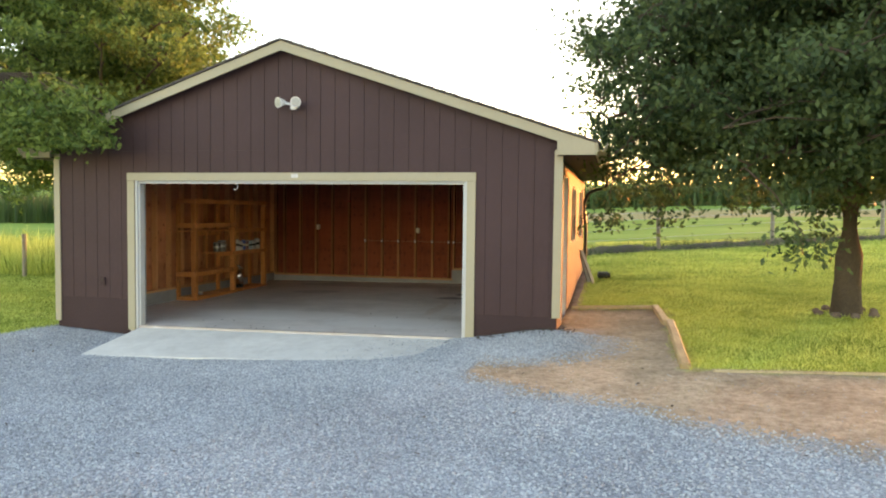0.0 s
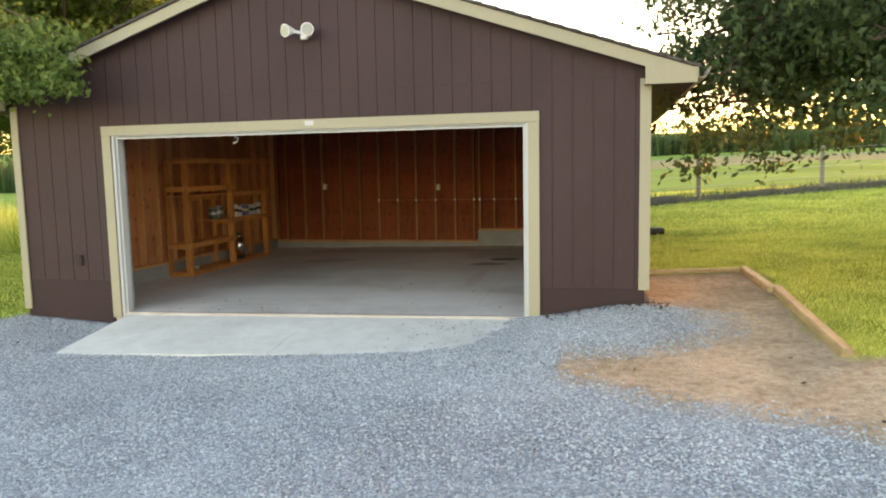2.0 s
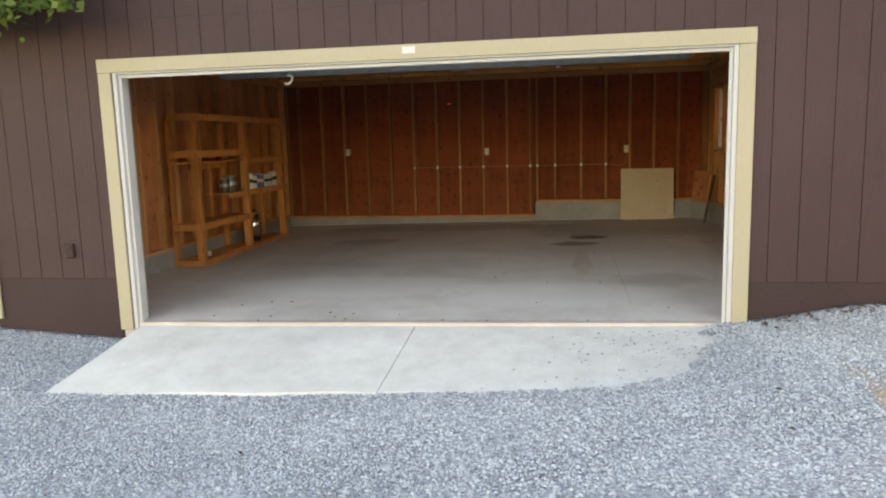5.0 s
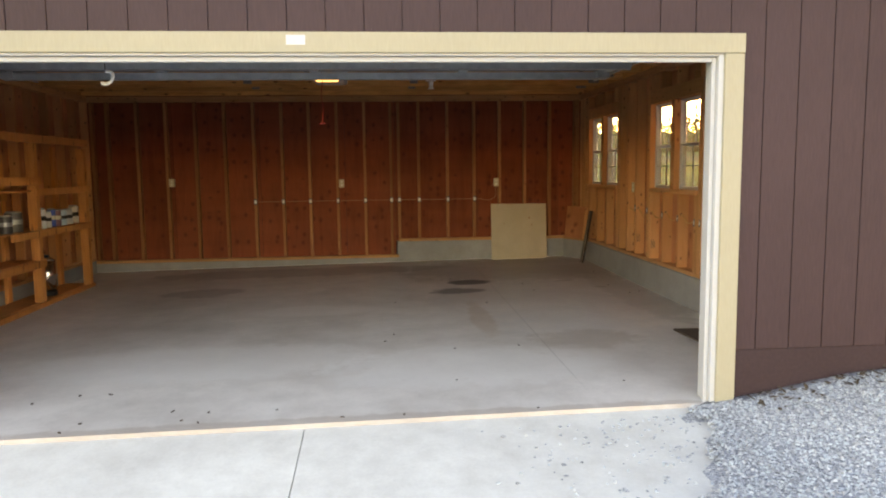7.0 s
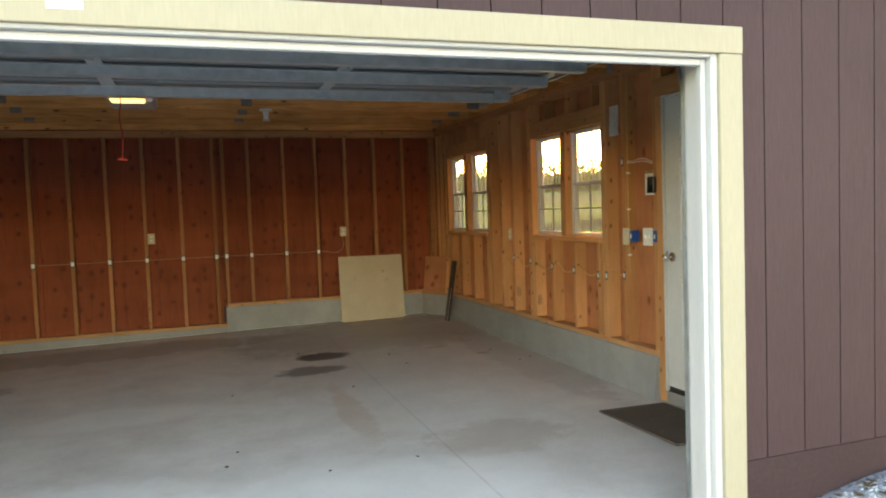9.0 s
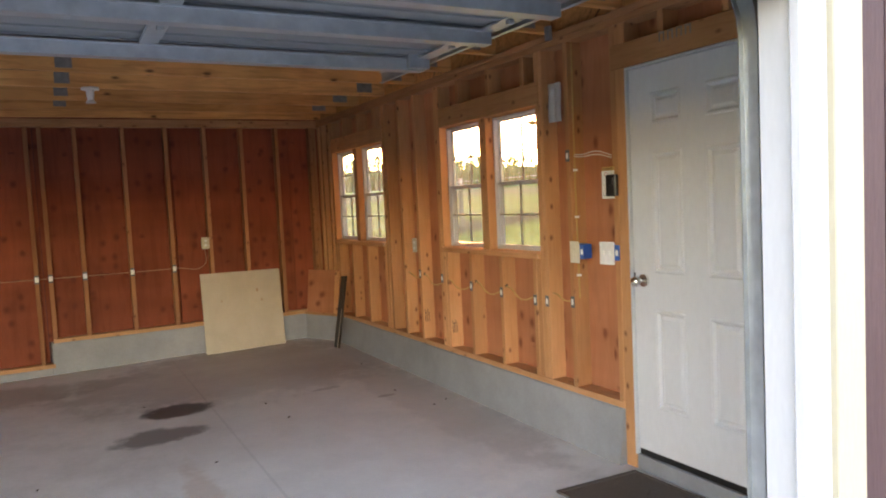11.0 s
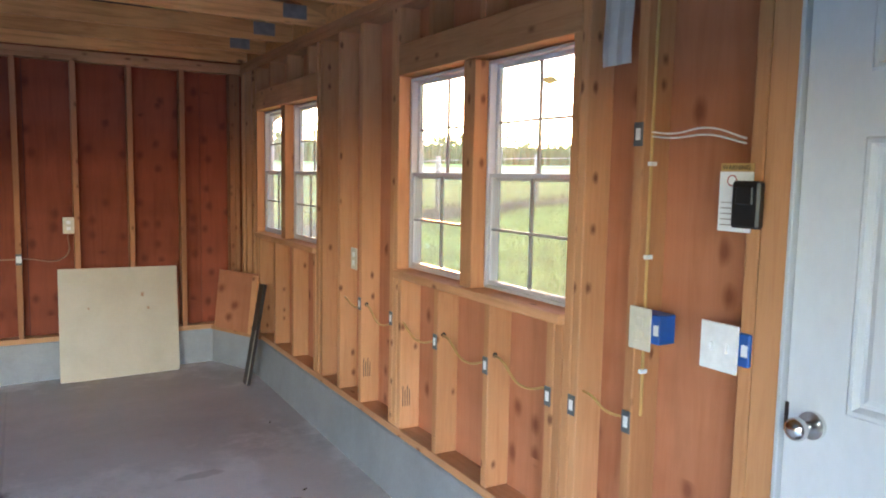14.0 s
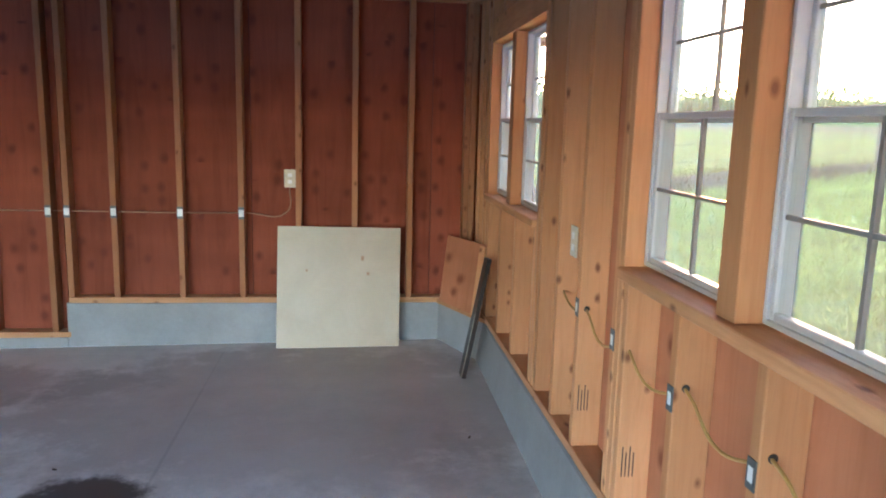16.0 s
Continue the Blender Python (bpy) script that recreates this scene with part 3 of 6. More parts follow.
CURB = 0.65
foundation = thing("foundation", (-1, 16.3, 0.3), "grey concrete foundation curb round the garage floor", "foundation", kind="structure")
part("curb", prism(bmesh.new(), [(IR - 0.07, 0.1), (XR - 0.02, 0.1), (XR - 0.02, CURB), (IR - 0.004, CURB), (IR - 0.012, CURB - 0.01)], 'y', 11.503, IB), M_CURB, foundation)
part("curb", boxes((IR, XR - 0.02, 9.67, 10.42, 0.1, CURB), bevel=0.006), M_CURB, foundation)
part("curb", boxes((-3.28, XR - 0.02, IB, YB - 0.02, 0.1, CURB), bevel=0.006), M_CURB, foundation)
part("curb", boxes((XL + 0.02, IL, 9.67, IB, 0.05, CURB - 0.19), bevel=0.006), M_CURB, foundation)
part("curb", boxes((XL + 0.02, -3.28, IB, YB - 0.02, 0.1, 0.415), bevel=0.006), M_CURB, foundation)
part("fillet", prism(bmesh.new(), [(IR - 0.24, IB), (IR, IB), (IR, IB - 0.55)], 'z', 0.1, CURB - 0.004), M_CURB, foundation)
part("fillet_plate", prism(bmesh.new(), [(IR - 0.25, IB - 0.006), (IR - 0.005, IB - 0.006), (IR - 0.005, IB - 0.56)], 'z', CURB - 0.003, CURB + 0.024), M_STUD_Y, foundation, "pale timber plate on the corner")
part("door_sill", boxes((IR + 0.004, XR - 0.02, 10.421, 11.424, 0.1, 0.425), bevel=0.004), M_CURB, foundation)

# ---- walls ----
GROOVE = 0.203


def clip_top(x0, x1, z0, cap):
    """Outline of a board from z0 up to the roof line or a flat cap."""
    if cap is not None:
        return [(x0, z0), (x1, z0), (x1, cap), (x0, cap)]
    zr = 0.03
    pts = [(x0, z0), (x1, z0), (x1, roof_z(x1) - zr)]
    if x0 < RIDGE_X < x1:
        pts.append((RIDGE_X, roof_z(RIDGE_X) - zr))
    pts.append((x0, roof_z(x0) - zr))
    return pts


def strips(lo, hi, step, start=0.0):
    v = lo + start
    edges = [lo]
    while v < hi:
        if v > lo + 0.02:
            edges.append(v)
        v += step
    edges.append(hi)
    return list(zip(edges, edges[1:]))


front = thing("wall_front", (RIDGE_X, YF, 0.3), "brown-painted grooved board front wall with gable", "wall", kind="structure")
SK = 0.63
SEAM = 2.73                    # joint between the lower and the gable sheets
bm = bmesh.new()
HX0, HX1, HZ = OX0 - 0.034, OX1 + 0.034, OZ + 0.034      # hole in the boards, behind the casing
for x0, x1, z0 in ((XL, HX0, 0.2), (HX1, XR, 0.2), (HX0, HX1, HZ)):
    prism(bm, clip_top(x0, x1, z0, None), 'y', YF + 0.006, YF + 0.022)
part("backing", bm, M_SIDING, front)
for x0, x1 in strips(XL + 0.005, XR - 0.005, GROOVE, start=0.06):
    a, c = x0 + 0.003, x1 - 0.003
    for z0, keep in ((SK, (a, min(c, HX0))), (HZ, (max(a, HX0), min(c, HX1))), (SK, (max(a, HX1), c))):
        if keep[1] - keep[0] > 0.01:
            part("siding_board", prism(bmesh.new(), clip_top(*keep, z0, min(SEAM - 0.0005, roof_z(keep[0]) - 0.03, roof_z(keep[1]) - 0.03)), 'y', YF - 0.004, YF + 0.006), M_SIDING, front)
            if roof_z((keep[0] + keep[1]) / 2) > SEAM + 0.15:
                part("siding_board", prism(bmesh.new(), clip_top(*keep, SEAM + 0.0005, None), 'y', YF - 0.004, YF + 0.006), M_SIDING, front)
for x0, x1 in ((XL, OX0 - 0.14), (OX1 + 0.14, XR)):
    part("skirt_board", boxes((x0, x1, YF - 0.002, YF + 0.012, -0.05, SK - 0.004)), M_SKIRT, front)

right = thing("wall_right", (XR, 13, 0.3), "brown-painted side wall framed with bare studs inside", "wall", kind="structure")
back = thing("wall_back", (-4, YB, 0.3), "back wall of red-brown sheathing between bare studs", "wall", kind="structure")
left = thing("wall_left", (XL, 13, 0.3), "side wall of bare studs and orange sheathing", "wall", kind="structure")

DOOR0, DOOR1, DOORZ = 10.54, 11.425, 2.452
W1 = (12.222, 13.461)            # near window pair, y
W2 = (14.57, 15.84)            # far window pair
MULL = {W1[0]: 0.043, W2[0]: 0.043}     # half widths of the posts between the sashes
WZ0, WZ1 = 1.465, 2.365
holes = ((DOOR0, DOOR1, 0.0, DOORZ), (*W1, WZ0, WZ1), (*W2, WZ0, WZ1))


def wall_pieces(lo, hi, z0, z1):
    """Cuts a wall along y into blocks round the holes."""
    ys = sorted({lo, hi, *[v for h in holes for v in h[:2]]})
    out = []
    for a, c in zip(ys, ys[1:]):
        mid = (a + c) / 2
        cut = [h for h in holes if h[0] < mid < h[1]]
        if not cut:
            out.append((a, c, z0, z1))
        else:
            if cut[0][2] > z0:
                out.append((a, c, z0, cut[0][2]))
            out.append((a, c, cut[0][3], z1))
    return out


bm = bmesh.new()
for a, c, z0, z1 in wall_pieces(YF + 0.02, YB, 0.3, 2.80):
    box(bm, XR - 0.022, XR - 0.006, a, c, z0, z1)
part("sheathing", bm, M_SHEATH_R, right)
bm = bmesh.new()
for a, c, z0, z1 in wall_pieces(YF + 0.02, YB, 0.3, 2.78):
    for s0, s1 in strips(a, c, GROOVE):
        box(bm, XR - 0.006, XR, s0 + 0.004, s1 - 0.004, z0, z1)
part("siding", bm, M_SIDING, right, "brown grooved outer boards")


def panels(wall, axis, at, lo, hi, z0, z1, width=1.22, material=M_SHEATH):
    v, i = lo, 0
    while v < hi - 0.05:
        w = min(hi, v + width)
        s = (v + 0.002, w - 0.002, *at, z0, z1) if axis == 'x' else (*at, v + 0.002, w - 0.002, z0, z1)
        part("sheathing_panel", boxes(s), material, wall)
        v = w


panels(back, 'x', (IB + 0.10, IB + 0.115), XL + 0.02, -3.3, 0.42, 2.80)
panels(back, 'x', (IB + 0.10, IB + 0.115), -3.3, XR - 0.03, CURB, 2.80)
part("outer_siding", boxes((XL, XR, IB + 0.117, YB, 0.1, 2.80)), M_SIDING, back)
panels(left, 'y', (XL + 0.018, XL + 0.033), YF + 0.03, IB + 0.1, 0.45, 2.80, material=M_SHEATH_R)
part("outer_siding", boxes((XL, XL + 0.016, YF + 0.02, YB, 0.05, 2.80)), M_SIDING, left)

T = 0.038
# gables above the back plate
part("gable", prism(bmesh.new(), [(XL, 2.80), (XR, 2.80), (XR, roof_z(XR) - 0.03), (RIDGE_X, RIDGE_Z - 0.03), (XL, roof_z(XL) - 0.03)], 'y', IB + 0.10, YB), M_SIDING, back)


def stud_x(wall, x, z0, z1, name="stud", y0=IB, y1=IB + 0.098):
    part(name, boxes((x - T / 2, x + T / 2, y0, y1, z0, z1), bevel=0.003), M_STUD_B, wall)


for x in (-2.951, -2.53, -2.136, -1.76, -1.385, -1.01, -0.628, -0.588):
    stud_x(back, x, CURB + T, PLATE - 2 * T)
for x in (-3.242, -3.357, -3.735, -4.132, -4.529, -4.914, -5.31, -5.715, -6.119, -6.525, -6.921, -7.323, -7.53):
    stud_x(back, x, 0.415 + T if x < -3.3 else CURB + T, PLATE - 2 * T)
part("bottom_plate", boxes((-3.26, IR, IB - 0.004, IB + 0.098, CURB, CURB + T), bevel=0.003), M_STUD_X, back)
part("bottom_plate", boxes((XL + 0.04, -3.26, IB - 0.004, IB + 0.098, 0.415, 0.415 + T), bevel=0.003), M_STUD_X, back)
for k in (1, 2):
    part("top_plate", boxes((XL + 0.04, XR - 0.03, IB - 0.002 * k, IB + 0.098, PLATE - k * T, PLATE - (k - 1) * T - 0.001), bevel=0.003), M_STUD_X, back)


def stud_y(wall, y, z0, z1, face=IR, outer=XR - 0.023, name="stud", w=T):
    part(name, boxes((min(face, outer), max(face, outer), y - w / 2, y + w / 2, z0, z1), bevel=0.003), M_STUD, wall)


B, TP = CURB + T, PLATE - 2 * T
for y in (9.80, 10.12, 10.48, 11.523, 11.916, 12.160, 12.200, 13.482, 13.524, 13.90, 14.20, 14.48, 14.548, 15.866, 15.98, 16.16, 16.27):
    stud_y(right, y, B, TP)
stud_y(right, 11.4635, floor_z(IR, 11.46) + 0.001, TP, name="trimmer", w=0.075)
for y in (12.245, 12.29, 12.68, 13.08, 13.435, 14.60, 15.02, 15.42, 15.80):
    stud_y(right, y, B, WZ0 - T, name="cripple")
for y in (12.35, 12.76, 13.17, 14.72, 15.12, 15.52):
    stud_y(right, y, 2.512, TP, name="cripple")
for y in (DOOR0 + 0.25, DOOR1 - 0.25):
    stud_y(right, y, 2.582, TP, name="cripple")
for y0, y1, z0, z1, nm in ((11.503, IB, CURB, B, "bottom_plate"), (IF, 10.45, CURB, B, "bottom_plate"), (IF - 0.05, IB, TP, TP + T - 0.001, "top_plate"), (IF - 0.05, IB, TP + T, PLATE, "top_plate"),
                           (12.182, 13.462, WZ1 + 0.005, 2.51, "header"), (14.53, 15.844, WZ1 + 0.005, 2.51, "header"), (10.44, 11.53, DOORZ + 0.002, 2.58, "header")):
    part(nm, boxes((IR - 0.004, XR - 0.023, y0, y1, z0, z1), bevel=0.003), M_STUD_Y, right)
for y0, y1 in (W1, W2):
    part("sill_plate", boxes((IR - 0.025, XR - 0.023, y0 - 0.002, y1 + 0.004, WZ0 - T, WZ0 - 0.002), bevel=0.004), M_STUD_Y, right)
    mid = (y0 + y1) / 2
    part("mullion_post", boxes((IR - 0.003, XR - 0.023, mid - MULL[y0], mid + MULL[y0], WZ0, WZ1), bevel=0.003), M_STUD, right)

for i in range(17):
    y = 9.80 + i * 0.4064
    stud_y(left, y, CURB - 0.19 + T, TP, IL, XL + 0.034)
part("bottom_plate", boxes((XL + 0.034, IL + 0.004, IF, IB, CURB - 0.19, CURB - 0.19 + T), bevel=0.003), M_STUD_Y, left)
part("top_plate", boxes((XL + 0.034, IL + 0.004, IF, IB, TP, PLATE), bevel=0.003), M_STUD_Y, left)

# front framing seen from inside
part("header_beam", boxes((OX0 - 0.1, OX1 + 0.1, YF + 0.03, IF, OZ + 0.03, OZ + 0.30), bevel=0.003), M_STUD_X, front)
for x in (-7.5, -7.1, -6.7, -6.42, -1.55, -1.2, -0.8):
    part("stud", boxes((x - T / 2, x + T / 2, YF + 0.03, IF, 0.4, PLATE), bevel=0.003), M_STUD, front)
part("top_plate", boxes((XL + 0.04, XR - 0.03, YF + 0.03, IF, PLATE + 0.001, PLATE + 2 * T), bevel=0.003), M_STUD_X, front)

# garage opening: cream casing outside, white jamb inside
casing = thing("garage_door_trim", (RIDGE_X, YF, 0.3), "cream casing and white jambs round the garage opening", "trim", kind="structure")
TW = 0.112
part("casing_side", boxes((-6.51, -6.51 + TW, YF - 0.028, YF - 0.005, 0.19, 2.318), bevel=0.003), M_TRIM, casing)
part("casing_side", boxes((-1.47 - TW, -1.47, YF - 0.028, YF - 0.005, 0.25, 2.318), bevel=0.003), M_TRIM, casing)
part("casing_head", boxes((-6.512, -1.468, YF - 0.030, YF - 0.005, 2.320, 2.428), bevel=0.003), M_TRIM, casing)
part("jamb", boxes((OX0 - 0.032, OX0, YF - 0.010, IF + 0.035, 0.2, OZ + 0.03), bevel=0.003), M_WHITE, casing)
part("jamb", boxes((OX1, OX1 + 0.032, YF - 0.010, IF + 0.035, 0.25, OZ + 0.03), bevel=0.003), M_WHITE, casing)
part("jamb_head", boxes((OX0, OX1, YF - 0.010, IF + 0.01, OZ, OZ + 0.0295), bevel=0.003), M_WHITE, casing)
part("stop", boxes((OX0 + 0.001, OX0 + 0.025, YF + 0.02, YF + 0.05, 0.2, OZ - 0.002), bevel=0.003), M_WHITE, casing)
part("stop", boxes((OX1 - 0.025, OX1 - 0.001, YF + 0.02, YF + 0.05, 0.25, OZ - 0.002), bevel=0.003), M_WHITE, casing)
part("stop_head", boxes((OX0 + 0.026, OX1 - 0.026, YF + 0.02, YF + 0.05, OZ - 0.028, OZ - 0.001), bevel=0.003), M_WHITE, casing)
part("sticker", boxes((-3.985, -3.885, YF - 0.0325, YF - 0.0305, 2.36, 2.41)), M_VINYL, casing, "small pale label")

corner = thing("corner_trim", (XR, YF, 0.5), "cream corner boards", "trim", kind="structure")
for x0, x1, z0 in ((XL - 0.035, XL + 0.06, 0.27), (XR - 0.06, XR + 0.045, 0.625)):
    part("corner_board", boxes((x0, x1, YF - 0.028, YF - 0.005, z0, 2.70), bevel=0.003), M_TRIM, corner)
part("corner_board", boxes((XR + 0.002, XR + 0.025, YF - 0.004, YF + 0.085, 0.625, 2.68), bevel=0.003), M_TRIM, corner)
part("corner_board", boxes((XL - 0.025, XL - 0.002, YF - 0.004, YF + 0.085, 0.27, 2.68), bevel=0.003), M_TRIM, corner)

# ---- roof ----
roof = thing("roof", (RIDGE_X, 13, RIDGE_Z), "dark shingled gable roof with cream rake boards", "roof", kind="structure")
EAVE = 0.43
Y0, Y1 = YF - 0.16, YB + 0.2
for s, xe in ((-1, XL - EAVE), (1, XR + EAVE)):
    def slab(off0, off1, y0, y1, xa=RIDGE_X, xb=xe):
        pts = [(xa, roof_z(xa) + off0), (xb, roof_z(xb) + off0), (xb, roof_z(xb) + off1), (xa, roof_z(xa) + off1)]
        return prism(bmesh.new(), pts, 'y', y0, y1)
    part("deck", slab(-0.012, 0.004, Y0 + 0.03, Y1), M_DECK, roof)
    part("rake_board", slab(-0.125, 0.0, Y0, Y0 + 0.025), M_TRIM, roof, "cream painted rake board")
    part("rake_soffit", slab(-0.05, -0.02, Y0 + 0.026, YF - 0.006), M_SKIRT, roof)
    n = 26
    for i in range(n):
        a = RIDGE_X + (xe + s * 0.03 - RIDGE_X) * i / n
        c = RIDGE_X + (xe + s * 0.03 - RIDGE_X) * (i + 1.12) / n
        pts = [(a, roof_z(a) + 0.006), (c, roof_z(c) + 0.008), (c, roof_z(c) + 0.040), (a, roof_z(a) + 0.028)]
        part("shingle_course", prism(bmesh.new(), pts, 'y', Y0 - 0.025, Y1 + 0.02), M_SHINGLE, roof)
    xw = XR if s > 0 else XL
    zb = roof_z(xe) - 0.14
    xa, xb = sorted((xw - s * 0.02, xe))
    part("soffit", boxes((xa, xb, Y0 + 0.03, Y1, zb, zb + 0.012)), M_SKIRT, roof)
    part("fascia", boxes((min(xe, xe + s * 0.022), max(xe, xe + s * 0.022), Y0, Y1, zb - 0.005, roof_z(xe) + 0.005), bevel=0.003), M_TRIM, roof)
    pts = [(xw - s * 0.02, zb), (xe, zb), (xe, roof_z(xe) - 0.01), (xw - s * 0.02, roof_z(xw) - 0.04)]
    part("eave_return", prism(bmesh.new(), pts, 'y', Y0 - 0.003, Y0 + 0.024), M_TRIM, roof)
    # gutter: open trough
    g0, g1 = xe + s * 0.024, xe + s * 0.14
    zt = roof_z(xe) - 0.0
    pts = [(g0, zt), (g0, zt - 0.10), (g0 + s * 0.07, zt - 0.10), (g1, zt - 0.02), (g1, zt), (g1 - s * 0.008, zt), (g1 - s * 0.008, zt - 0.018), (g0 + s * 0.066, zt - 0.092), (g0 + s * 0.008, zt - 0.092), (g0 + s * 0.008, zt)]
    part("gutter", prism(bmesh.new(), pts, 'y', Y0, Y1), M_TRIM, roof, "cream metal gutter")

# truss chords
trusses = thing("ceiling", (RIDGE_X, 13, PLATE), "open ceiling of bare timber truss chords under the roof deck", "ceiling", kind="structure")
CH = 0.118
bm = bmesh.new()


def chord(bm, y, drop, seed):
    """A bottom chord with a slightly waney lower edge."""
    n = 28
    x0, x1 = XL + 0.05, XR - 0.05
    rings = []
    for i in range(n + 1):
        x = x0 + (x1 - x0) * i / n
        dz = 0.010 * noise.noise((x * 1.3, seed * 7.0, 0)) + 0.006 * noise.noise((x * 4.0, seed * 3.0, 5))
        dy = 0.006 * noise.noise((x * 0.5, seed * 5.0, 9))
        zb = PLATE + 0.014 + dz - drop
        rings.append([bm.verts.new((x, y + dy + sy, z)) for sy, z in ((-T / 2 + 0.004, zb), (T / 2 - 0.004, zb), (T / 2, zb + 0.005), (T / 2, PLATE + CH), (-T / 2, PLATE + CH), (-T / 2, zb + 0.005))])
    for a, c in zip(rings, rings[1:]):
        for k in range(6):
            bm.faces.new((a[k], a[(k + 1) % 6], c[(k + 1) % 6], c[k]))
    bm.faces.new(rings[0])
    bm.faces.new(rings[-1][::-1])


for i in range(10):
    chord(bm, 10.27 + i * 0.61, 0.010 * ((i * 7) % 3) / 2, i)
chord(bm, 16.27, 0.008, 11)
bmesh.ops.recalc_face_normals(bm, faces=bm.faces)
for i in range(10):
    y = 10.27 + i * 0.61
    for s in (-1, 1):
        xe = XL + 0.05 if s < 0 else XR - 0.05
        pts = [(RIDGE_X, RIDGE_Z - 0.02), (xe, roof_z(xe) - 0.02), (xe, roof_z(xe) - 0.115), (RIDGE_X, RIDGE_Z - 0.115)]
        prism(bm, pts, 'y', y - T / 2 + 0.001, y + T / 2 - 0.001)
    for x0, x1 in ((-5.8, -4.9), (-2.3, -3.2)):
        pts = [(x0 - 0.045, PLATE + CH - 0.002), (x0 + 0.045, PLATE + CH - 0.002), (x1 + 0.045, roof_z(x1) - 0.1), (x1 - 0.045, roof_z(x1) - 0.1)]
        prism(bm, pts, 'y', y - T / 2 + 0.002, y + T / 2 - 0.002)
for i in range(9):
    y = 10.27 + i * 0.61
    for x0, x1 in ((XL + 0.05, XL + 0.09), (XR - 0.09, XR - 0.05)):
        box(bm, x0, x1, y + T / 2 + 0.002, y + 0.61 - T / 2 - 0.002, PLATE + 0.004, PLATE + CH)
for x0, x1 in ((XL + 0.05, XL + 0.09), (XR - 0.09, XR - 0.05)):
    box(bm, x0, x1, 15.79, IB + 0.098, PLATE + 0.004, PLATE + CH)
    box(bm, x0, x1, YF + 0.04, 10.24, PLATE + 0.004, PLATE + CH)
# part of the chord mesh, so that the ceiling stays one piece
part("truss_chords", bm, M_CHORD, trusses)
bm = bmesh.new()
for i in range(10):
    y = 10.27 + i * 0.61 - T / 2 - 0.009
    for x0, x1 in ((-0.78, -0.64), (-3.11, -3.01), (-5.2, -5.1)):
        box(bm, x0, x1, y, y + 0.0015, PLATE + 0.034, PLATE + CH - 0.004)
part("truss_plates", bm, M_TRUSS_PLATE, trusses, "dull zinc plates pressed on the chords")


# ---- windows ----
def window(name, y0, y1):
    w = thing(name, (XR - 0.06, (y0 + y1) / 2, WZ0), "white double-hung window with thin grille bars looking out on lawn", "window", kind="structure")
    x = XR - 0.052
    f = 0.013
    z0, z1 = WZ0 + 0.004, WZ1 - 0.004
    zm = (z0 + z1) / 2 - 0.005
    part("frame", boxes((x - 0.02, x + 0.045, y0, y0 + f, z0, z1), (x - 0.02, x + 0.045, y1 - f, y1, z0, z1),
                        (x - 0.02, x + 0.045, y0 + f, y1 - f, z0, z0 + f), (x - 0.02, x + 0.045, y0 + f, y1 - f, z1 - f, z1), bevel=0.002), M_VINYL, w)
    for lo, hi, dx in ((z0 + f, zm + 0.014, -0.014), (zm - 0.014, z1 - f, 0.012)):
        s = 0.017
        xa, xb = x + dx, x + dx + 0.022
        sash = part("sash", boxes((xa, xb, y0 + f, y0 + f + s, lo, hi), (xa, xb, y1 - f - s, y1 - f, lo, hi),
                                  (xa, xb, y0 + f + s, y1 - f - s, lo, lo + s), (xa, xb, y0 + f + s, y1 - f - s, hi - s, hi), bevel=0.002), M_VINYL, w)
        pane = part("pane", boxes((xa + 0.009, xa + 0.012, y0 + f + s, y1 - f - s, lo + s, hi - s)), M_GLASS, sash)
        pane.visible_shadow = False
        ym, zc = (y0 + y1) / 2, (lo + hi) / 2
        part("grille", boxes((xa + 0.004, xa + 0.016, ym - 0.005, ym + 0.005, lo + s, hi - s), (xa + 0.0045, xa + 0.0155, y0 + f + s, y1 - f - s, zc - 0.005, zc + 0.005)), M_MUNTIN, sash)
    # not a visible window part: added to tone down the bright lawn outside
    part("view_dimmer", boxes((x + 0.038, x + 0.0385, y0 + f, y1 - f, z0 + f, zm)), M_DIMMER, w, "added grey sheet that dims and hazes the view")
    return w


i = 1
for y0, y1 in (W1, W2):
    mid = (y0 + y1) / 2
    window(f"window_{i}", y0 + 0.005, mid - MULL[y0] - 0.002)
    window(f"window_{i + 1}", mid + MULL[y0] + 0.002, y1 - 0.005)
    i += 2

# ---- side door ----
door = thing("door_1", (IR + 0.03, DOOR0, 0.37), "white six-panel steel side door, closed, with satin knob", "door", kind="structure")
DX0, DX1 = IR + 0.012, IR + 0.056
d0, d1, dz0, dz1 = DOOR0 + 0.025, DOOR1 - 0.015, 0.462, DOORZ - 0.018
DCOL = ((10.722, 10.922), (11.066, 11.268))
DROW = ((0.70, 1.212), (1.402, 2.010), (2.146, 2.302))
part("leaf", boxes((DX0 + 0.012, DX1, d0, d1, dz0, dz1)), M_DOOR, door)
bm = bmesh.new()
for a, c in ((d0, DCOL[0][0]), (DCOL[0][1], DCOL[1][0]), (DCOL[1][1], d1)):
    box(bm, DX0, DX0 + 0.0119, a, c, dz0, dz1)
zs = [dz0] + [v for q in DROW for v in q] + [dz1]
for lo, hi in zip(zs[::2], zs[1::2]):
    for a, c in DCOL:
        box(bm, DX0 + 0.0003, DX0 + 0.0118, a, c, lo, hi)
part("face_frame", bm, M_DOOR, door)


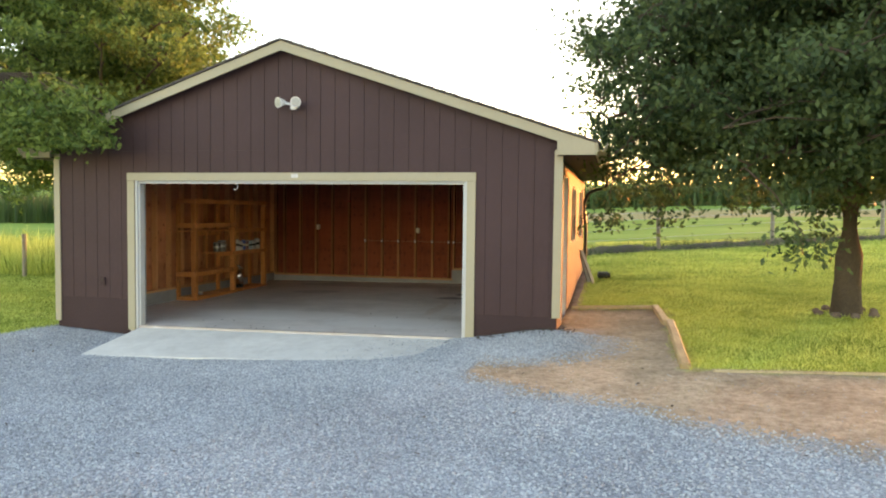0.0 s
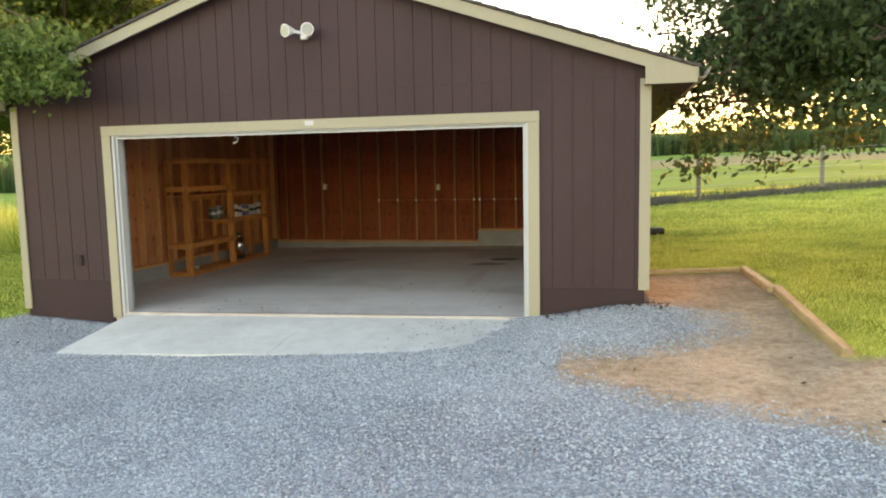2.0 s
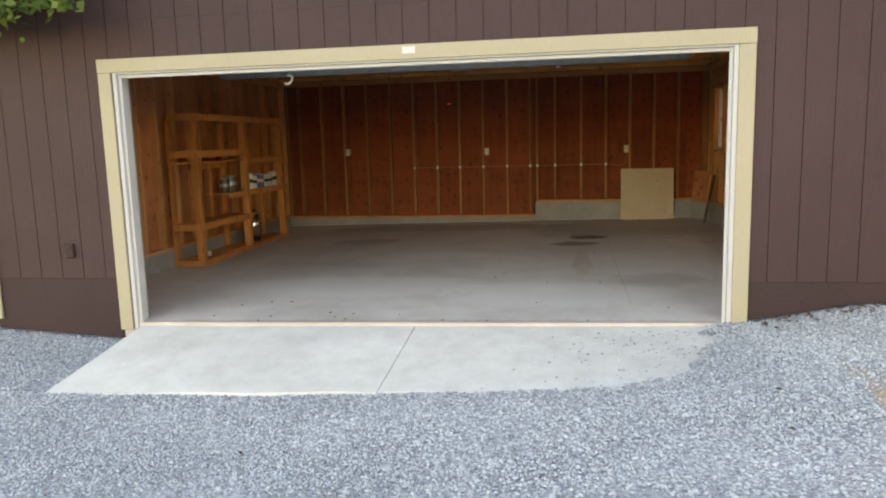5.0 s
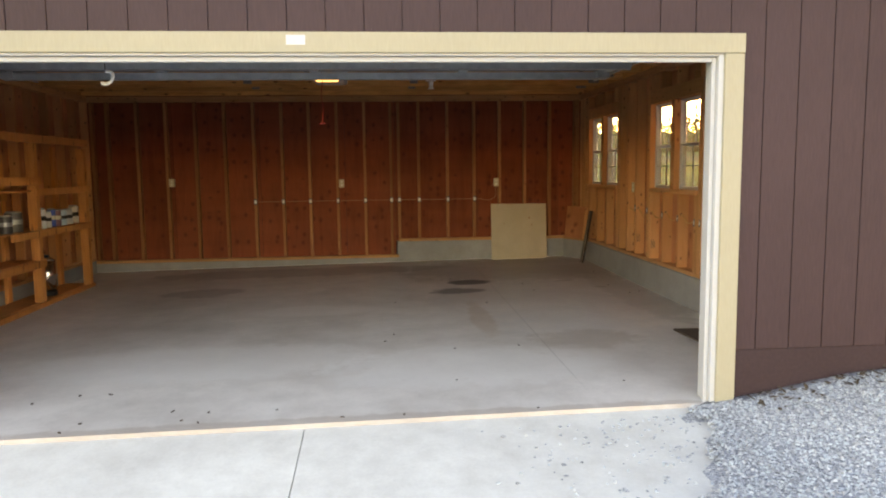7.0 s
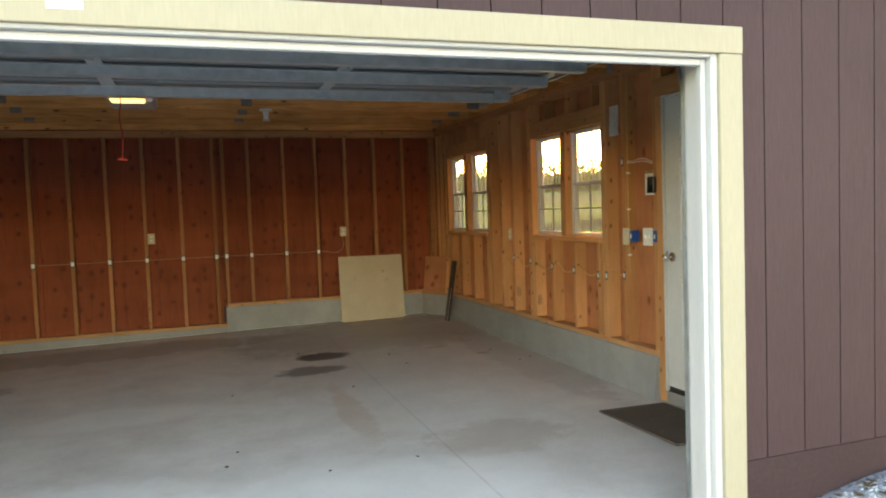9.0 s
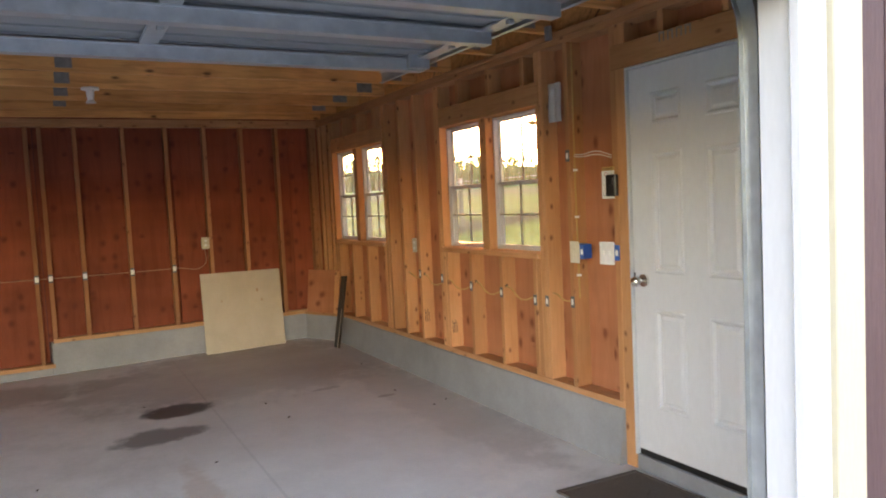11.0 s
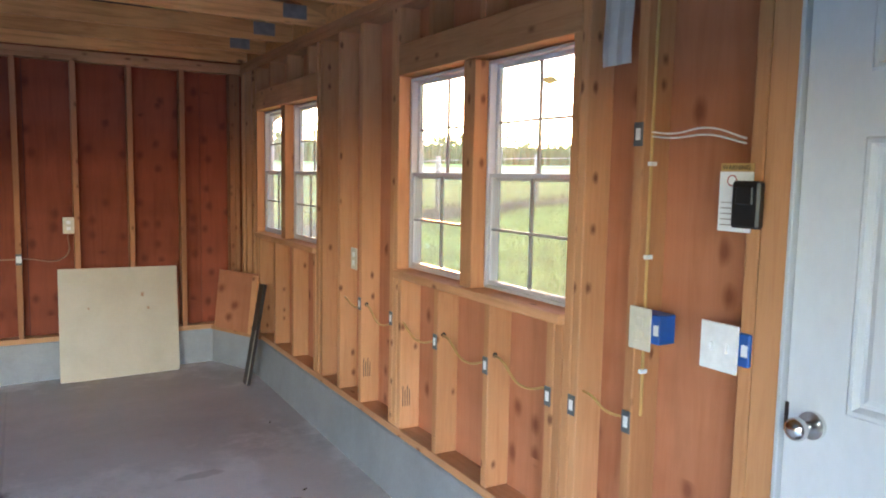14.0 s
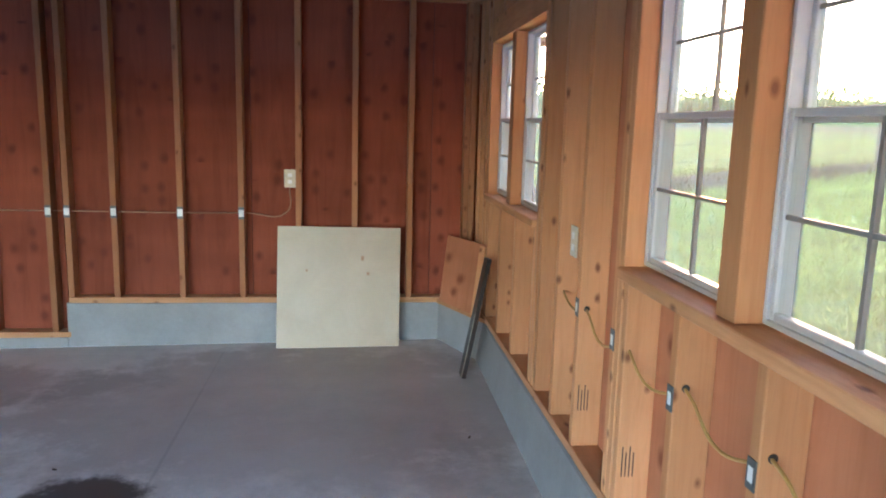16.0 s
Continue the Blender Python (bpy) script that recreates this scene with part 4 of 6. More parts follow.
def raised_panel(a, c, lo, hi):
    """Pressed panel: a proud rim, a groove inside it and a flat raised field."""
    bm = bmesh.new()
    loops = []
    for off, x in ((0.0, DX0 - 0.0002), (0.006, DX0 - 0.005), (0.014, DX0 - 0.004), (0.024, DX0 + 0.0105), (0.032, DX0 + 0.0105), (0.046, DX0 + 0.003)):
        loops.append([bm.verts.new((x, y, z)) for y, z in ((a + off, lo + off), (c - off, lo + off), (c - off, hi - off), (a + off, hi - off))])
    for p, q in zip(loops, loops[1:]):
        for k in range(4):
            bm.faces.new((p[k], q[k], q[(k + 1) % 4], p[(k + 1) % 4]))
    bm.faces.new(loops[-1])
    bmesh.ops.recalc_face_normals(bm, faces=bm.faces)
    if max(bm.faces, key=lambda f: f.calc_area()).normal.x > 0:
        bmesh.ops.reverse_faces(bm, faces=bm.faces[:])
    part("raised_panel", bm, M_DOOR, door)


for lo, hi in DROW:
    for a, c in DCOL:
        raised_panel(a, c, lo, hi)
part("door_frame", boxes((DX0 - 0.02, XR - 0.01, DOOR0 + 0.001, d0 - 0.003, 0.427, DOORZ - 0.002), (DX0 - 0.02, XR - 0.01, d1 + 0.003, DOOR1 - 0.001, 0.427, DOORZ - 0.002),
                         (DX0 - 0.02, XR - 0.01, d0 - 0.002, d1 + 0.002, dz1 + 0.004, DOORZ - 0.002), bevel=0.002), M_WHITE, door)
part("weather_strip", boxes((DX0 + 0.004, DX1 - 0.002, d0, d1, 0.428, dz0 - 0.002)), M_BLACK, door)
for z in (0.62, 1.38, 2.2):
    part("hinge", boxes((DX0 - 0.012, DX0 - 0.002, d0 - 0.016, d0 + 0.012, z, z + 0.1), bevel=0.002), M_STEEL, door)
knob = part("rose", cyl(bmesh.new(), 0.032, 0.012, pose(DX0 - 0.006, d1 - 0.070, 1.358, 0, 90, 0), 24), M_CHROME, door)
bm = cyl(bmesh.new(), 0.011, 0.04, pose(DX0 - 0.03, d1 - 0.070, 1.358, 0, 90, 0))
bmesh.ops.create_uvsphere(bm, u_segments=20, v_segments=12, radius=0.027, matrix=pose(DX0 - 0.062, d1 - 0.070, 1.358) @ Matrix.Diagonal((0.85, 1, 1, 1)))
for f in bm.faces:
    f.smooth = True
part("knob", bm, M_CHROME, knob)
part("latch_plate", boxes((DX0 - 0.0035, DX0 - 0.0005, d1 - 0.008, d1 + 0.002, 1.325, 1.395), bevel=0.001), M_GUTTER, door)

# ---- garage door, open overhead ----
DZ = 2.475
gdoor = thing("garage_door", (-4.0, 10.7, DZ), "grey steel sectional garage door rolled up overhead", "garage door")
gy = [9.92, 10.36, 10.80, 11.24, 11.66]
gx0, gx1 = OX0 - 0.02, OX1 - 0.02
for a, c in zip(gy, gy[1:]):
    bm = boxes((gx0, gx1, a + 0.003, c - 0.003, DZ + 0.012, DZ + 0.05), bevel=0.004)
    for k in range(3):
        yy = a + 0.08 + k * (c - a - 0.16) / 2
        box(bm, gx0 + 0.02, gx1 - 0.02, yy - 0.012, yy + 0.012, DZ + 0.004, DZ + 0.0118)
    sec = part("section", bm, M_PANEL, gdoor)
    for x in (gx0 + 0.02, gx0 + 1.2, (gx0 + gx1) / 2, gx1 - 1.2, gx1 - 0.02):
        part("stile", boxes((x - 0.035, x + 0.035, a + 0.006, c - 0.006, DZ - 0.006, DZ + 0.0035), bevel=0.002), M_STEEL, sec)
for y in gy[1:4]:
    for x in (gx0 + 0.05, gx0 + 1.2, (gx0 + gx1) / 2, gx1 - 1.2, gx1 - 0.05):
        part("hinge", boxes((x - 0.03, x + 0.03, y - 0.045, y + 0.045, DZ - 0.012, DZ - 0.0065), (x - 0.012, x + 0.012, y - 0.012, y + 0.012, DZ - 0.028, DZ - 0.0118), bevel=0.002), M_STEEL, gdoor)


def strut(y, h=0.055):
    pts = [(y - 0.045, DZ - 0.007), (y - 0.025, DZ - 0.007), (y - 0.025, DZ - h), (y + 0.025, DZ - h), (y + 0.025, DZ - 0.007), (y + 0.045, DZ - 0.007),
           (y + 0.045, DZ - 0.010), (y + 0.028, DZ - 0.010), (y + 0.028, DZ - h - 0.003), (y - 0.028, DZ - h - 0.003), (y - 0.028, DZ - 0.010), (y - 0.045, DZ - 0.010)]
    part("strut", prism(bmesh.new(), pts, 'x', gx0 + 0.01, gx1 - 0.01), M_STEEL, gdoor, "galvanised stiffening strut")


for y in (10.05, 10.58, 11.02, 11.60):
    strut(y)
part("end_bracket", boxes((gx1 - 0.10, gx1 + 0.01, 11.55, 11.67, DZ - 0.05, DZ + 0.06), bevel=0.004), M_STEEL, gdoor)
part("end_bracket", boxes((gx0 - 0.01, gx0 + 0.10, 11.55, 11.67, DZ - 0.05, DZ + 0.06), bevel=0.004), M_STEEL, gdoor)
for x, s in ((gx1, 1), (gx0, -1)):
    for y in (10.36, 10.80, 11.24, 11.62):
        part("roller", cyl(cyl(bmesh.new(), 0.006, 0.09, pose(x + s * 0.03, y, DZ + 0.03, 0, 90, 0), 8), 0.023, 0.012, pose(x + s * 0.075, y, DZ + 0.03, 0, 90, 0), 16), M_STEEL, gdoor)


def channel(path, s):
    """A C-shaped track section along a path in the yz plane."""
    bm = bmesh.new()
    prof = [(0, -0.03), (0, 0.03), (s * -0.02, 0.03), (s * -0.02, 0.026), (s * -0.004, 0.026), (s * -0.004, -0.026), (s * -0.02, -0.026), (s * -0.02, -0.03)]
    rings = []
    for i, (x, y, z) in enumerate(path):
        a, c = path[max(0, i - 1)], path[min(len(path) - 1, i + 1)]
        d = Vector((0, c[1] - a[1], c[2] - a[2])).normalized()
        nrm = Vector((0, -d.z, d.y))
        rings.append([bm.verts.new(Vector((x + px, y, z)) + nrm * pz) for px, pz in prof])
    for a, c in zip(rings, rings[1:]):
        for k in range(8):
            bm.faces.new((a[k], a[(k + 1) % 8], c[(k + 1) % 8], c[k]))
    bm.faces.new(rings[0])
    bm.faces.new(rings[-1][::-1])
    bmesh.ops.recalc_face_normals(bm, faces=bm.faces)
    return bm


for x, s in ((OX1 + 0.075, 1), (OX0 - 0.075, -1)):
    tr = thing("door_track", (x, 9.83, 0.33), "galvanised steel roller track beside the garage opening", "door track", "tracks of the garage door")
    path = [(x, 9.88, floor_z(x, 9.8) + 0.01), (x, 9.88, 2.22)]
    path += [(x, 9.88 + 0.30 * (1 - math.cos(a)), 2.22 + 0.285 * math.sin(a)) for a in [math.pi / 2 * k / 8 for k in range(1, 9)]]
    path += [(x, 12.28, DZ + 0.035)]
    part("rail", channel(path, s), M_STEEL, tr)
    part("angle", boxes((x + s * 0.002, x + s * 0.006, 10.15, 12.30, DZ + 0.05, DZ + 0.10)), M_STEEL, tr)
    for z in (0.8, 1.5, 2.1):
        part("bracket", boxes((min(x + s * 0.001, x + s * 0.05), max(x + s * 0.001, x + s * 0.05), IF + 0.011, 9.885, z, z + 0.05), bevel=0.002), M_STEEL, tr)
    part("hanger", boxes((x - 0.015, x + 0.015, 12.20, 12.204, DZ + 0.09, PLATE + 0.05)), M_STEEL, tr)

# opener
opener = thing("garage_door_opener", (-3.97, 12.5, 2.6), "grey garage door opener with lit lamp and red pull cord", "door opener")
part("motor_case", boxes((-4.10, -3.80, 12.30, 12.72, 2.50, 2.66), bevel=0.02), M_STEEL, opener)
part("lamp_lens", boxes((-4.06, -3.86, 12.16, 12.295, 2.482, 2.506), bevel=0.008), M_BULB, opener, "glowing warm lamp lens")
part("lamp_tray", boxes((-4.07, -3.85, 12.142, 12.158, 2.490, 2.515), bevel=0.003), M_WIRE_Y, opener)
part("rail", boxes((-3.985, -3.955, 9.80, 12.30, 2.60, 2.635), bevel=0.003), M_STEEL, opener)
tube("pull_cord", [(-3.97, 11.75, 2.60), (-3.965, 11.75, 2.42), (-3.975, 11.75, 2.30), (-3.965, 11.75, 2.24), (-3.972, 11.75, 2.09)], 0.003, M_ROPE, opener)
part("cord_handle", boxes((-3.995, -3.945, 11.74, 11.76, 2.076, 2.09), bevel=0.004), M_ROPE, opener)
part("rail_bracket", boxes((-4.0, -3.94, 9.772, 9.80, 2.56, 2.68), bevel=0.003), M_STEEL, opener)
for x in (-4.07, -3.83):
    part("strap", boxes((x - 0.012, x + 0.012, 12.50, 12.503, 2.66, PLATE + 0.05)), M_STEEL, opener)

def lampholder(x, y):
    lh = thing("lampholder", (x, y, PLATE), "empty white porcelain lampholder screwed under a truss chord", "lampholder")
    bm = cyl(bmesh.new(), 0.062, 0.016, pose(x, y, PLATE + 0.004), 24)
    cyl(bm, 0.022, 0.075, pose(x, y, PLATE - 0.042), 20, 0.030)
    cyl(bm, 0.036, 0.02, pose(x, y, PLATE - 0.089), 20, 0.024)
    for f in bm.faces:
        f.smooth = len(f.verts) == 4
    part("base", bm, M_PLASTIC, lh)


lampholder(-2.88, 14.54)
HNX, HNY, HNZ = -5.08, 10.12, 2.235
tube("pull_cord", [(HNX - 0.02, HNY, DZ - 0.002), (HNX - 0.015, HNY, HNZ + 0.12), (HNX - 0.01, HNY, HNZ + 0.055)], 0.0025, M_GUTTER, gdoor)
tube("pull_handle", [(HNX - 0.01, HNY, HNZ + 0.055), (HNX + 0.025, HNY, HNZ + 0.045), (HNX + 0.026, HNY, HNZ + 0.01), (HNX - 0.01, HNY, HNZ - 0.018), (HNX - 0.038, HNY, HNZ - 0.012)], 0.010, M_PLASTIC, gdoor, "white curled pull handle")


# ---- electrical things ----
def plate_y(y, z, w=0.075, h=0.115):
    """An outlet or switch plate on the right wall's stud face."""
    return boxes((IR - 0.010, IR - 0.003, y - w / 2, y + w / 2, z - h / 2, z + h / 2), bevel=0.002)


def outlet_back(x, z):
    o = thing("wall_outlet", (x, IB - 0.01, z), "ivory outlet box fixed beside a stud on the back wall", "outlet", "outlets on the back wall")
    part("box", boxes((x - 0.032, x + 0.032, IB + 0.003, IB + 0.06, z - 0.05, z + 0.05)), M_IVORY, o)
    part("cover", boxes((x - 0.038, x + 0.038, IB - 0.004, IB + 0.0025, z - 0.06, z + 0.06), bevel=0.002), M_IVORY, o)
    for dz in (-0.022, 0.022):
        part("socket", boxes((x - 0.014, x + 0.014, IB - 0.006, IB - 0.0042, z + dz - 0.013, z + dz + 0.013), bevel=0.002), M_PLASTIC, o)


for x, z in ((-6.47, 1.55), (-4.075, 1.51), (-1.815, 1.50)):
    outlet_back(x, z)


wo = thing("wall_outlet", (IR, 13.97, 1.46), "ivory outlet plate on a stud of the window wall", "outlet")
cov = part("cover", plate_y(13.965, 1.46), M_IVORY, wo)
for dz in (-0.022, 0.022):
    part("socket", boxes((IR - 0.012, IR - 0.0102, 13.951, 13.979, 1.46 + dz - 0.013, 1.46 + dz + 0.013), bevel=0.002), M_PLASTIC, cov)


def nail_plate(at, axis):
    n = thing("nail_plate", at, "small galvanised nail plate with a white sticker on a stud", "nail plate", "nail plates guarding the cable")
    x, y, z = at
    if axis == 'x':
        part("plate", boxes((x - 0.019, x + 0.019, y - 0.003, y, z - 0.04, z + 0.04)), M_ZINC, n)
        part("sticker", boxes((x - 0.017, x + 0.017, y - 0.0045, y - 0.0031, z - 0.024, z + 0.024)), M_PAPER, n)
    else:
        part("plate", boxes((x - 0.003, x, y - 0.017, y + 0.017, z - 0.034, z + 0.034)), M_ZINC, n)
        part("sticker", boxes((x - 0.0045, x - 0.0031, y - 0.009, y + 0.009, z - 0.017, z + 0.017)), M_PAPER, n)


for x in (-5.31, -4.914, -4.529, -4.132, -3.735, -3.357, -3.242, -2.951, -2.53, -2.136):
    nail_plate((x, IB - 0.0005, 1.262), 'x')
for y, z in ((13.90, 1.225), (13.52, 1.215), (13.08, 1.19), (12.68, 1.18), (12.29, 1.165), (12.165, 1.17), (11.916, 1.19), (11.916, 2.04)):
    nail_plate((IR - 0.0005, y, z), 'y')


def cable(name, pts, r, m, label):
    return tagged(tube(name, pts, r, m), label, "cable")


ys = (14.2, 13.90, 13.52, 13.08, 12.68, 12.29, 12.165, 11.916)
for a, c in zip(ys, ys[1:]):
    sag = 0.05 if a - c > 0.3 else 0.01
    cable("cable", [(IR + 0.03, a - 0.012, 1.22), (IR + 0.016, a - 0.09, 1.215), (IR + 0.022, (a + c) / 2, 1.20 - sag), (IR + 0.03, c + 0.012, 1.19)], 0.0045, M_WIRE_Y, "yellow electric cable threaded between two studs")
# flat dark discs paint the shade inside the drilled cable holes
for y in ys[1:-1]:
    part("drill_hole_shade", cyl(bmesh.new(), 0.011, 0.003, pose(IR + 0.03, y - T / 2 - 0.0005, 1.222, 90), 12), M_INK, right)
cable("cable", [(-5.3, IB + 0.03, 1.262), (-3.4, IB + 0.03, 1.262), (-2.1, IB + 0.03, 1.262), (-1.84, IB + 0.03, 1.27), (-1.82, IB + 0.03, 1.45)], 0.004, M_WIRE_T, "electric cable threaded through the back wall studs")
cable("cable", [(IR + 0.035, 11.892, 2.75), (IR + 0.03, 11.893, 1.9), (IR + 0.03, 11.891, 1.6), (IR + 0.034, 11.892, 1.21)], 0.005, M_WIRE_Y, "yellow electric cable stapled down a stud")
for dy in (0.0, 0.012):
    cable("cable", [(IR + 0.03, 11.90, 2.035 + dy), (IR + 0.015, 11.80, 2.026 + dy), (IR + 0.012, 11.68, 2.03 + dy * 1.5), (IR + 0.02, 11.57, 2.005 + dy)], 0.0026, M_WIRE_W, "white electric cable spanning two studs")
for z in (1.95, 1.68, 1.34):
    st = tagged(part("staple", boxes((IR + 0.02, IR + 0.045, 11.885, 11.8968, z, z + 0.012)), M_PAPER), "white cable staple on a stud", "staple", "cable staples")

for y, z, wide, covm, lab in ((11.863, 1.485, 0.084, M_IVORY, "ivory outlet in a blue box on a stud"), (11.589, 1.49, 0.115, M_PLASTIC, "white double switch in a blue box beside the door")):
    sw = thing("switch_box", (IR, y, z), lab, "switch")
    x1 = IR - 0.012
    part("box", boxes((IR - 0.010, IR + 0.055, y - wide / 2 - 0.026, y + 0.03, z - 0.038, z + 0.046), bevel=0.003), M_BLUE, sw, "blue plastic box")
    cov = part("cover", boxes((x1 - 0.006, x1, y - wide / 2, y + wide / 2, z - 0.062, z + 0.062), bevel=0.002), covm, sw)
    for k in range(2):
        if wide < 0.1:
            part("socket", boxes((x1 - 0.009, x1 - 0.0062, y - 0.016, y + 0.016, z - 0.036 + k * 0.04, z - 0.008 + k * 0.04), bevel=0.003), M_IVORY, cov)
        else:
            part("toggle", boxes((x1 - 0.018, x1 - 0.0062, y - 0.032 + k * 0.046, y - 0.022 + k * 0.046, z - 0.012, z + 0.012), bevel=0.002), M_PLASTIC, cov)
    part("sticker", boxes((IR - 0.0112, IR - 0.0102, y - wide / 2 - 0.023, y - wide / 2 - 0.005, z - 0.012, z + 0.018)), M_PAPER, sw)

ctl = thing("opener_control", (IR, 11.53, 1.87), "black opener wall control over a white warning card", "wall control")
part("card", boxes((IR - 0.006, IR - 0.003, 11.525, 11.622, 1.785, 1.934)), M_PAPER, ctl, "white warning card")
part("card_band", boxes((IR - 0.006, IR - 0.003, 11.525, 11.620, 1.9345, 1.955)), M_WIRE_Y, ctl)
for k in range(5):
    part("print_line", boxes((IR - 0.0072, IR - 0.0062, 11.575, 11.614, 1.80 + k * 0.014, 1.8025 + k * 0.014)), M_GREYWOOD, ctl)
ring = []
for k in range(17):
    a = math.tau * k / 16
    ring.append((IR - 0.0064, 11.585 + 0.013 * math.cos(a), 1.912 + 0.013 * math.sin(a)))
tube("warning_mark", ring, 0.0013, M_ROPE, ctl, "red ring mark")


def lettering(name, words, size, m, material, parent):
    cu = bpy.data.curves.new(name, 'FONT')
    cu.body, cu.size, cu.extrude = words, size, 0.0003
    tmp = bpy.data.objects.new(name, cu)
    me = bpy.data.meshes.new_from_object(tmp)
    bpy.data.objects.remove(tmp)
    bm = bmesh.new()
    bm.from_mesh(me)
    bpy.data.meshes.remove(me)
    bmesh.ops.transform(bm, matrix=m, verts=bm.verts)
    return part(name, bm, material, parent)


lettering("lettering", "WARNING", 0.017, Matrix(((0, 0, -1, IR - 0.0064), (-1, 0, 0, 11.616), (0, 1, 0, 1.939), (0, 0, 0, 1))), M_INK, ctl)
body = part("control_body", boxes((IR - 0.034, IR - 0.0075, 11.486, 11.565, 1.797, 1.912), bevel=0.006), M_BLACK, ctl)
part("button", boxes((IR - 0.040, IR - 0.0345, 11.500, 11.548, 1.855, 1.898), bevel=0.003), M_BLACK, body)

note = thing("paper_note", (IR, 12.02, 2.36), "white paper sheet pinned to a stud", "paper")
bm = bmesh.new()
g = [[bm.verts.new((IR - 0.004 - 0.006 * (j % 2) - 0.003 * math.sin(i), 11.955 + 0.12 * j / 4, 2.245 + 0.225 * i / 6)) for j in range(5)] for i in range(7)]
for r0, r1 in zip(g, g[1:]):
    for k in range(4):
        bm.faces.new((r0[k], r0[k + 1], r1[k + 1], r1[k]))
bmesh.ops.solidify(bm, geom=bm.faces[:], thickness=0.001)
part("sheet", bm, M_PAPER, note)
jb = thing("junction_box", (IR, 12.03, 2.73), "small grey metal box at the top plate", "junction box")
part("box", boxes((IR - 0.03, IR - 0.005, 12.01, 12.055, 2.72, 2.80), bevel=0.003), M_STEEL, jb)
# lumber stamps on the door header
for k in range(4):
    y = 11.16 - k * 0.055
    x0, x1 = IR - 0.0058, IR - 0.0045
    mark = boxes((x0, x1, y - 0.018, y - 0.010, 2.53, 2.575), (x0, x1, y + 0.010, y + 0.018, 2.53, 2.575), (x0, x1, y - 0.0099, y + 0.0099, 2.567, 2.575))
    tagged(part("stamp_mark", mark, M_GREYWOOD), "faded lumber stamp letter on the door header", "stamp", "lumber stamp")
for y, z in ((12.07, 0.86), (13.435, 0.85), (13.90, 0.88), (14.60, 0.90)):
    st = thing("grade_stamp", (IR, y, z), "faded black grade stamp on a stud", "stamp", "grade stamps on studs")
    for k in range(4):
        yy = 12.145 if y == 12.07 else y - 0.019
        part("ink_line", boxes((IR + 0.015 + 0.012 * k, IR + 0.019 + 0.012 * k, yy - 0.0009, yy - 0.0003, z - 0.05, z + 0.05 - 0.02 * (k % 2))), M_INK, st)

# ---- loose things on the floor ----
sheet = thing("hardboard_sheet", (-1.48, 16.2, 0.36), "square tan hardboard sheet leaning against the back wall", "board")
m = pose(-1.905, 16.17, floor_z(-1.9, 16.15) + 0.002, 0, 0, 0) @ pose(0, 0, 0, -8.5, 0.5, 0)
part("panel", box(bmesh.new(), 0, 0.825, 0, 0.012, 0, 0.825, 0.002, m), M_BOARD, sheet)
for bx0, bz0, w, h in ((0.19, 0.52, 0.012, 0.016), (0.56, 0.60, 0.018, 0.03), (0.60, 0.50, 0.016, 0.02)):
    part("smudge", box(bmesh.new(), bx0, bx0 + w, -0.0008, -0.0002, bz0, bz0 + h, 0.0, m), M_WIRE_T, sheet)

lean = thing("leaning_plywood", (-0.68, 16.0, CURB), "offcut of brown plywood leaning in the corner on the curb", "board")
m = pose(-0.600, 15.80, CURB + 0.027, 0, 0, 23.4) @ pose(0, 0, 0, 0, 7, 0)
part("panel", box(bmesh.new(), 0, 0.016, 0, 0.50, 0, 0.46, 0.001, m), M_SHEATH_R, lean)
part("batten", box(bmesh.new(), -0.022, -0.001, 0.0, 0.06, 0.0, 0.45, 0.002, m @ pose(0, 0.0, 0.0, 0, 0, 0)), M_STUD, lean)
lean2 = thing("dark_board", (-0.72, 15.5, 0.36), "dark board standing in the corner, thickened to fill the shadow gap", "board")
m = pose(-0.745, 15.50, floor_z(-0.7, 15.45) + 0.002) @ pose(0, 0, 0, -5, 11.5, 0)
# dark thickness also stands for the shadow between board and wall
part("panel", box(bmesh.new(), 0.004, 0.030, 0, 0.11, 0, 0.74, 0.002, m), M_GUTTER, lean2)
part("edge_strip", box(bmesh.new(), -0.001, 0.0035, -0.004, 0.006, 0.001, 0.40, 0.001, m), M_GREYWOOD, lean2, "pale bare edge")

fmat = thing("door_mat", (-0.85, 11.2, 0.34), "dirty dark rubber mat on the concrete by the side door", "mat")
bm = bmesh.new()
bx = [(-1.10, 11.42), (-0.60, 11.40), (-0.58, 10.62), (-1.07, 10.64)]
prism(bm, bx, 'z', floor_z(-0.8, 11.0) + 0.004, floor_z(-0.8, 11.0) + 0.013)
part("rubber", bm, M_RUBBER, fmat)
border = bmesh.new()
mz = floor_z(-0.8, 11.0) + 0.0131
for a, c in zip(bx, bx[1:] + bx[:1]):
    p, q = Vector((*a, 0)), Vector((*c, 0))
    mid = Vector((-0.84, 11.02, 0))
    ip, iq = p.lerp(mid, 0.06), q.lerp(mid, 0.06)
    prism(border, [(p.x, p.y), (q.x, q.y), (iq.x, iq.y), (ip.x, ip.y)], 'z', mz, mz + 0.004)
part("border", border, M_RUBBER, fmat)

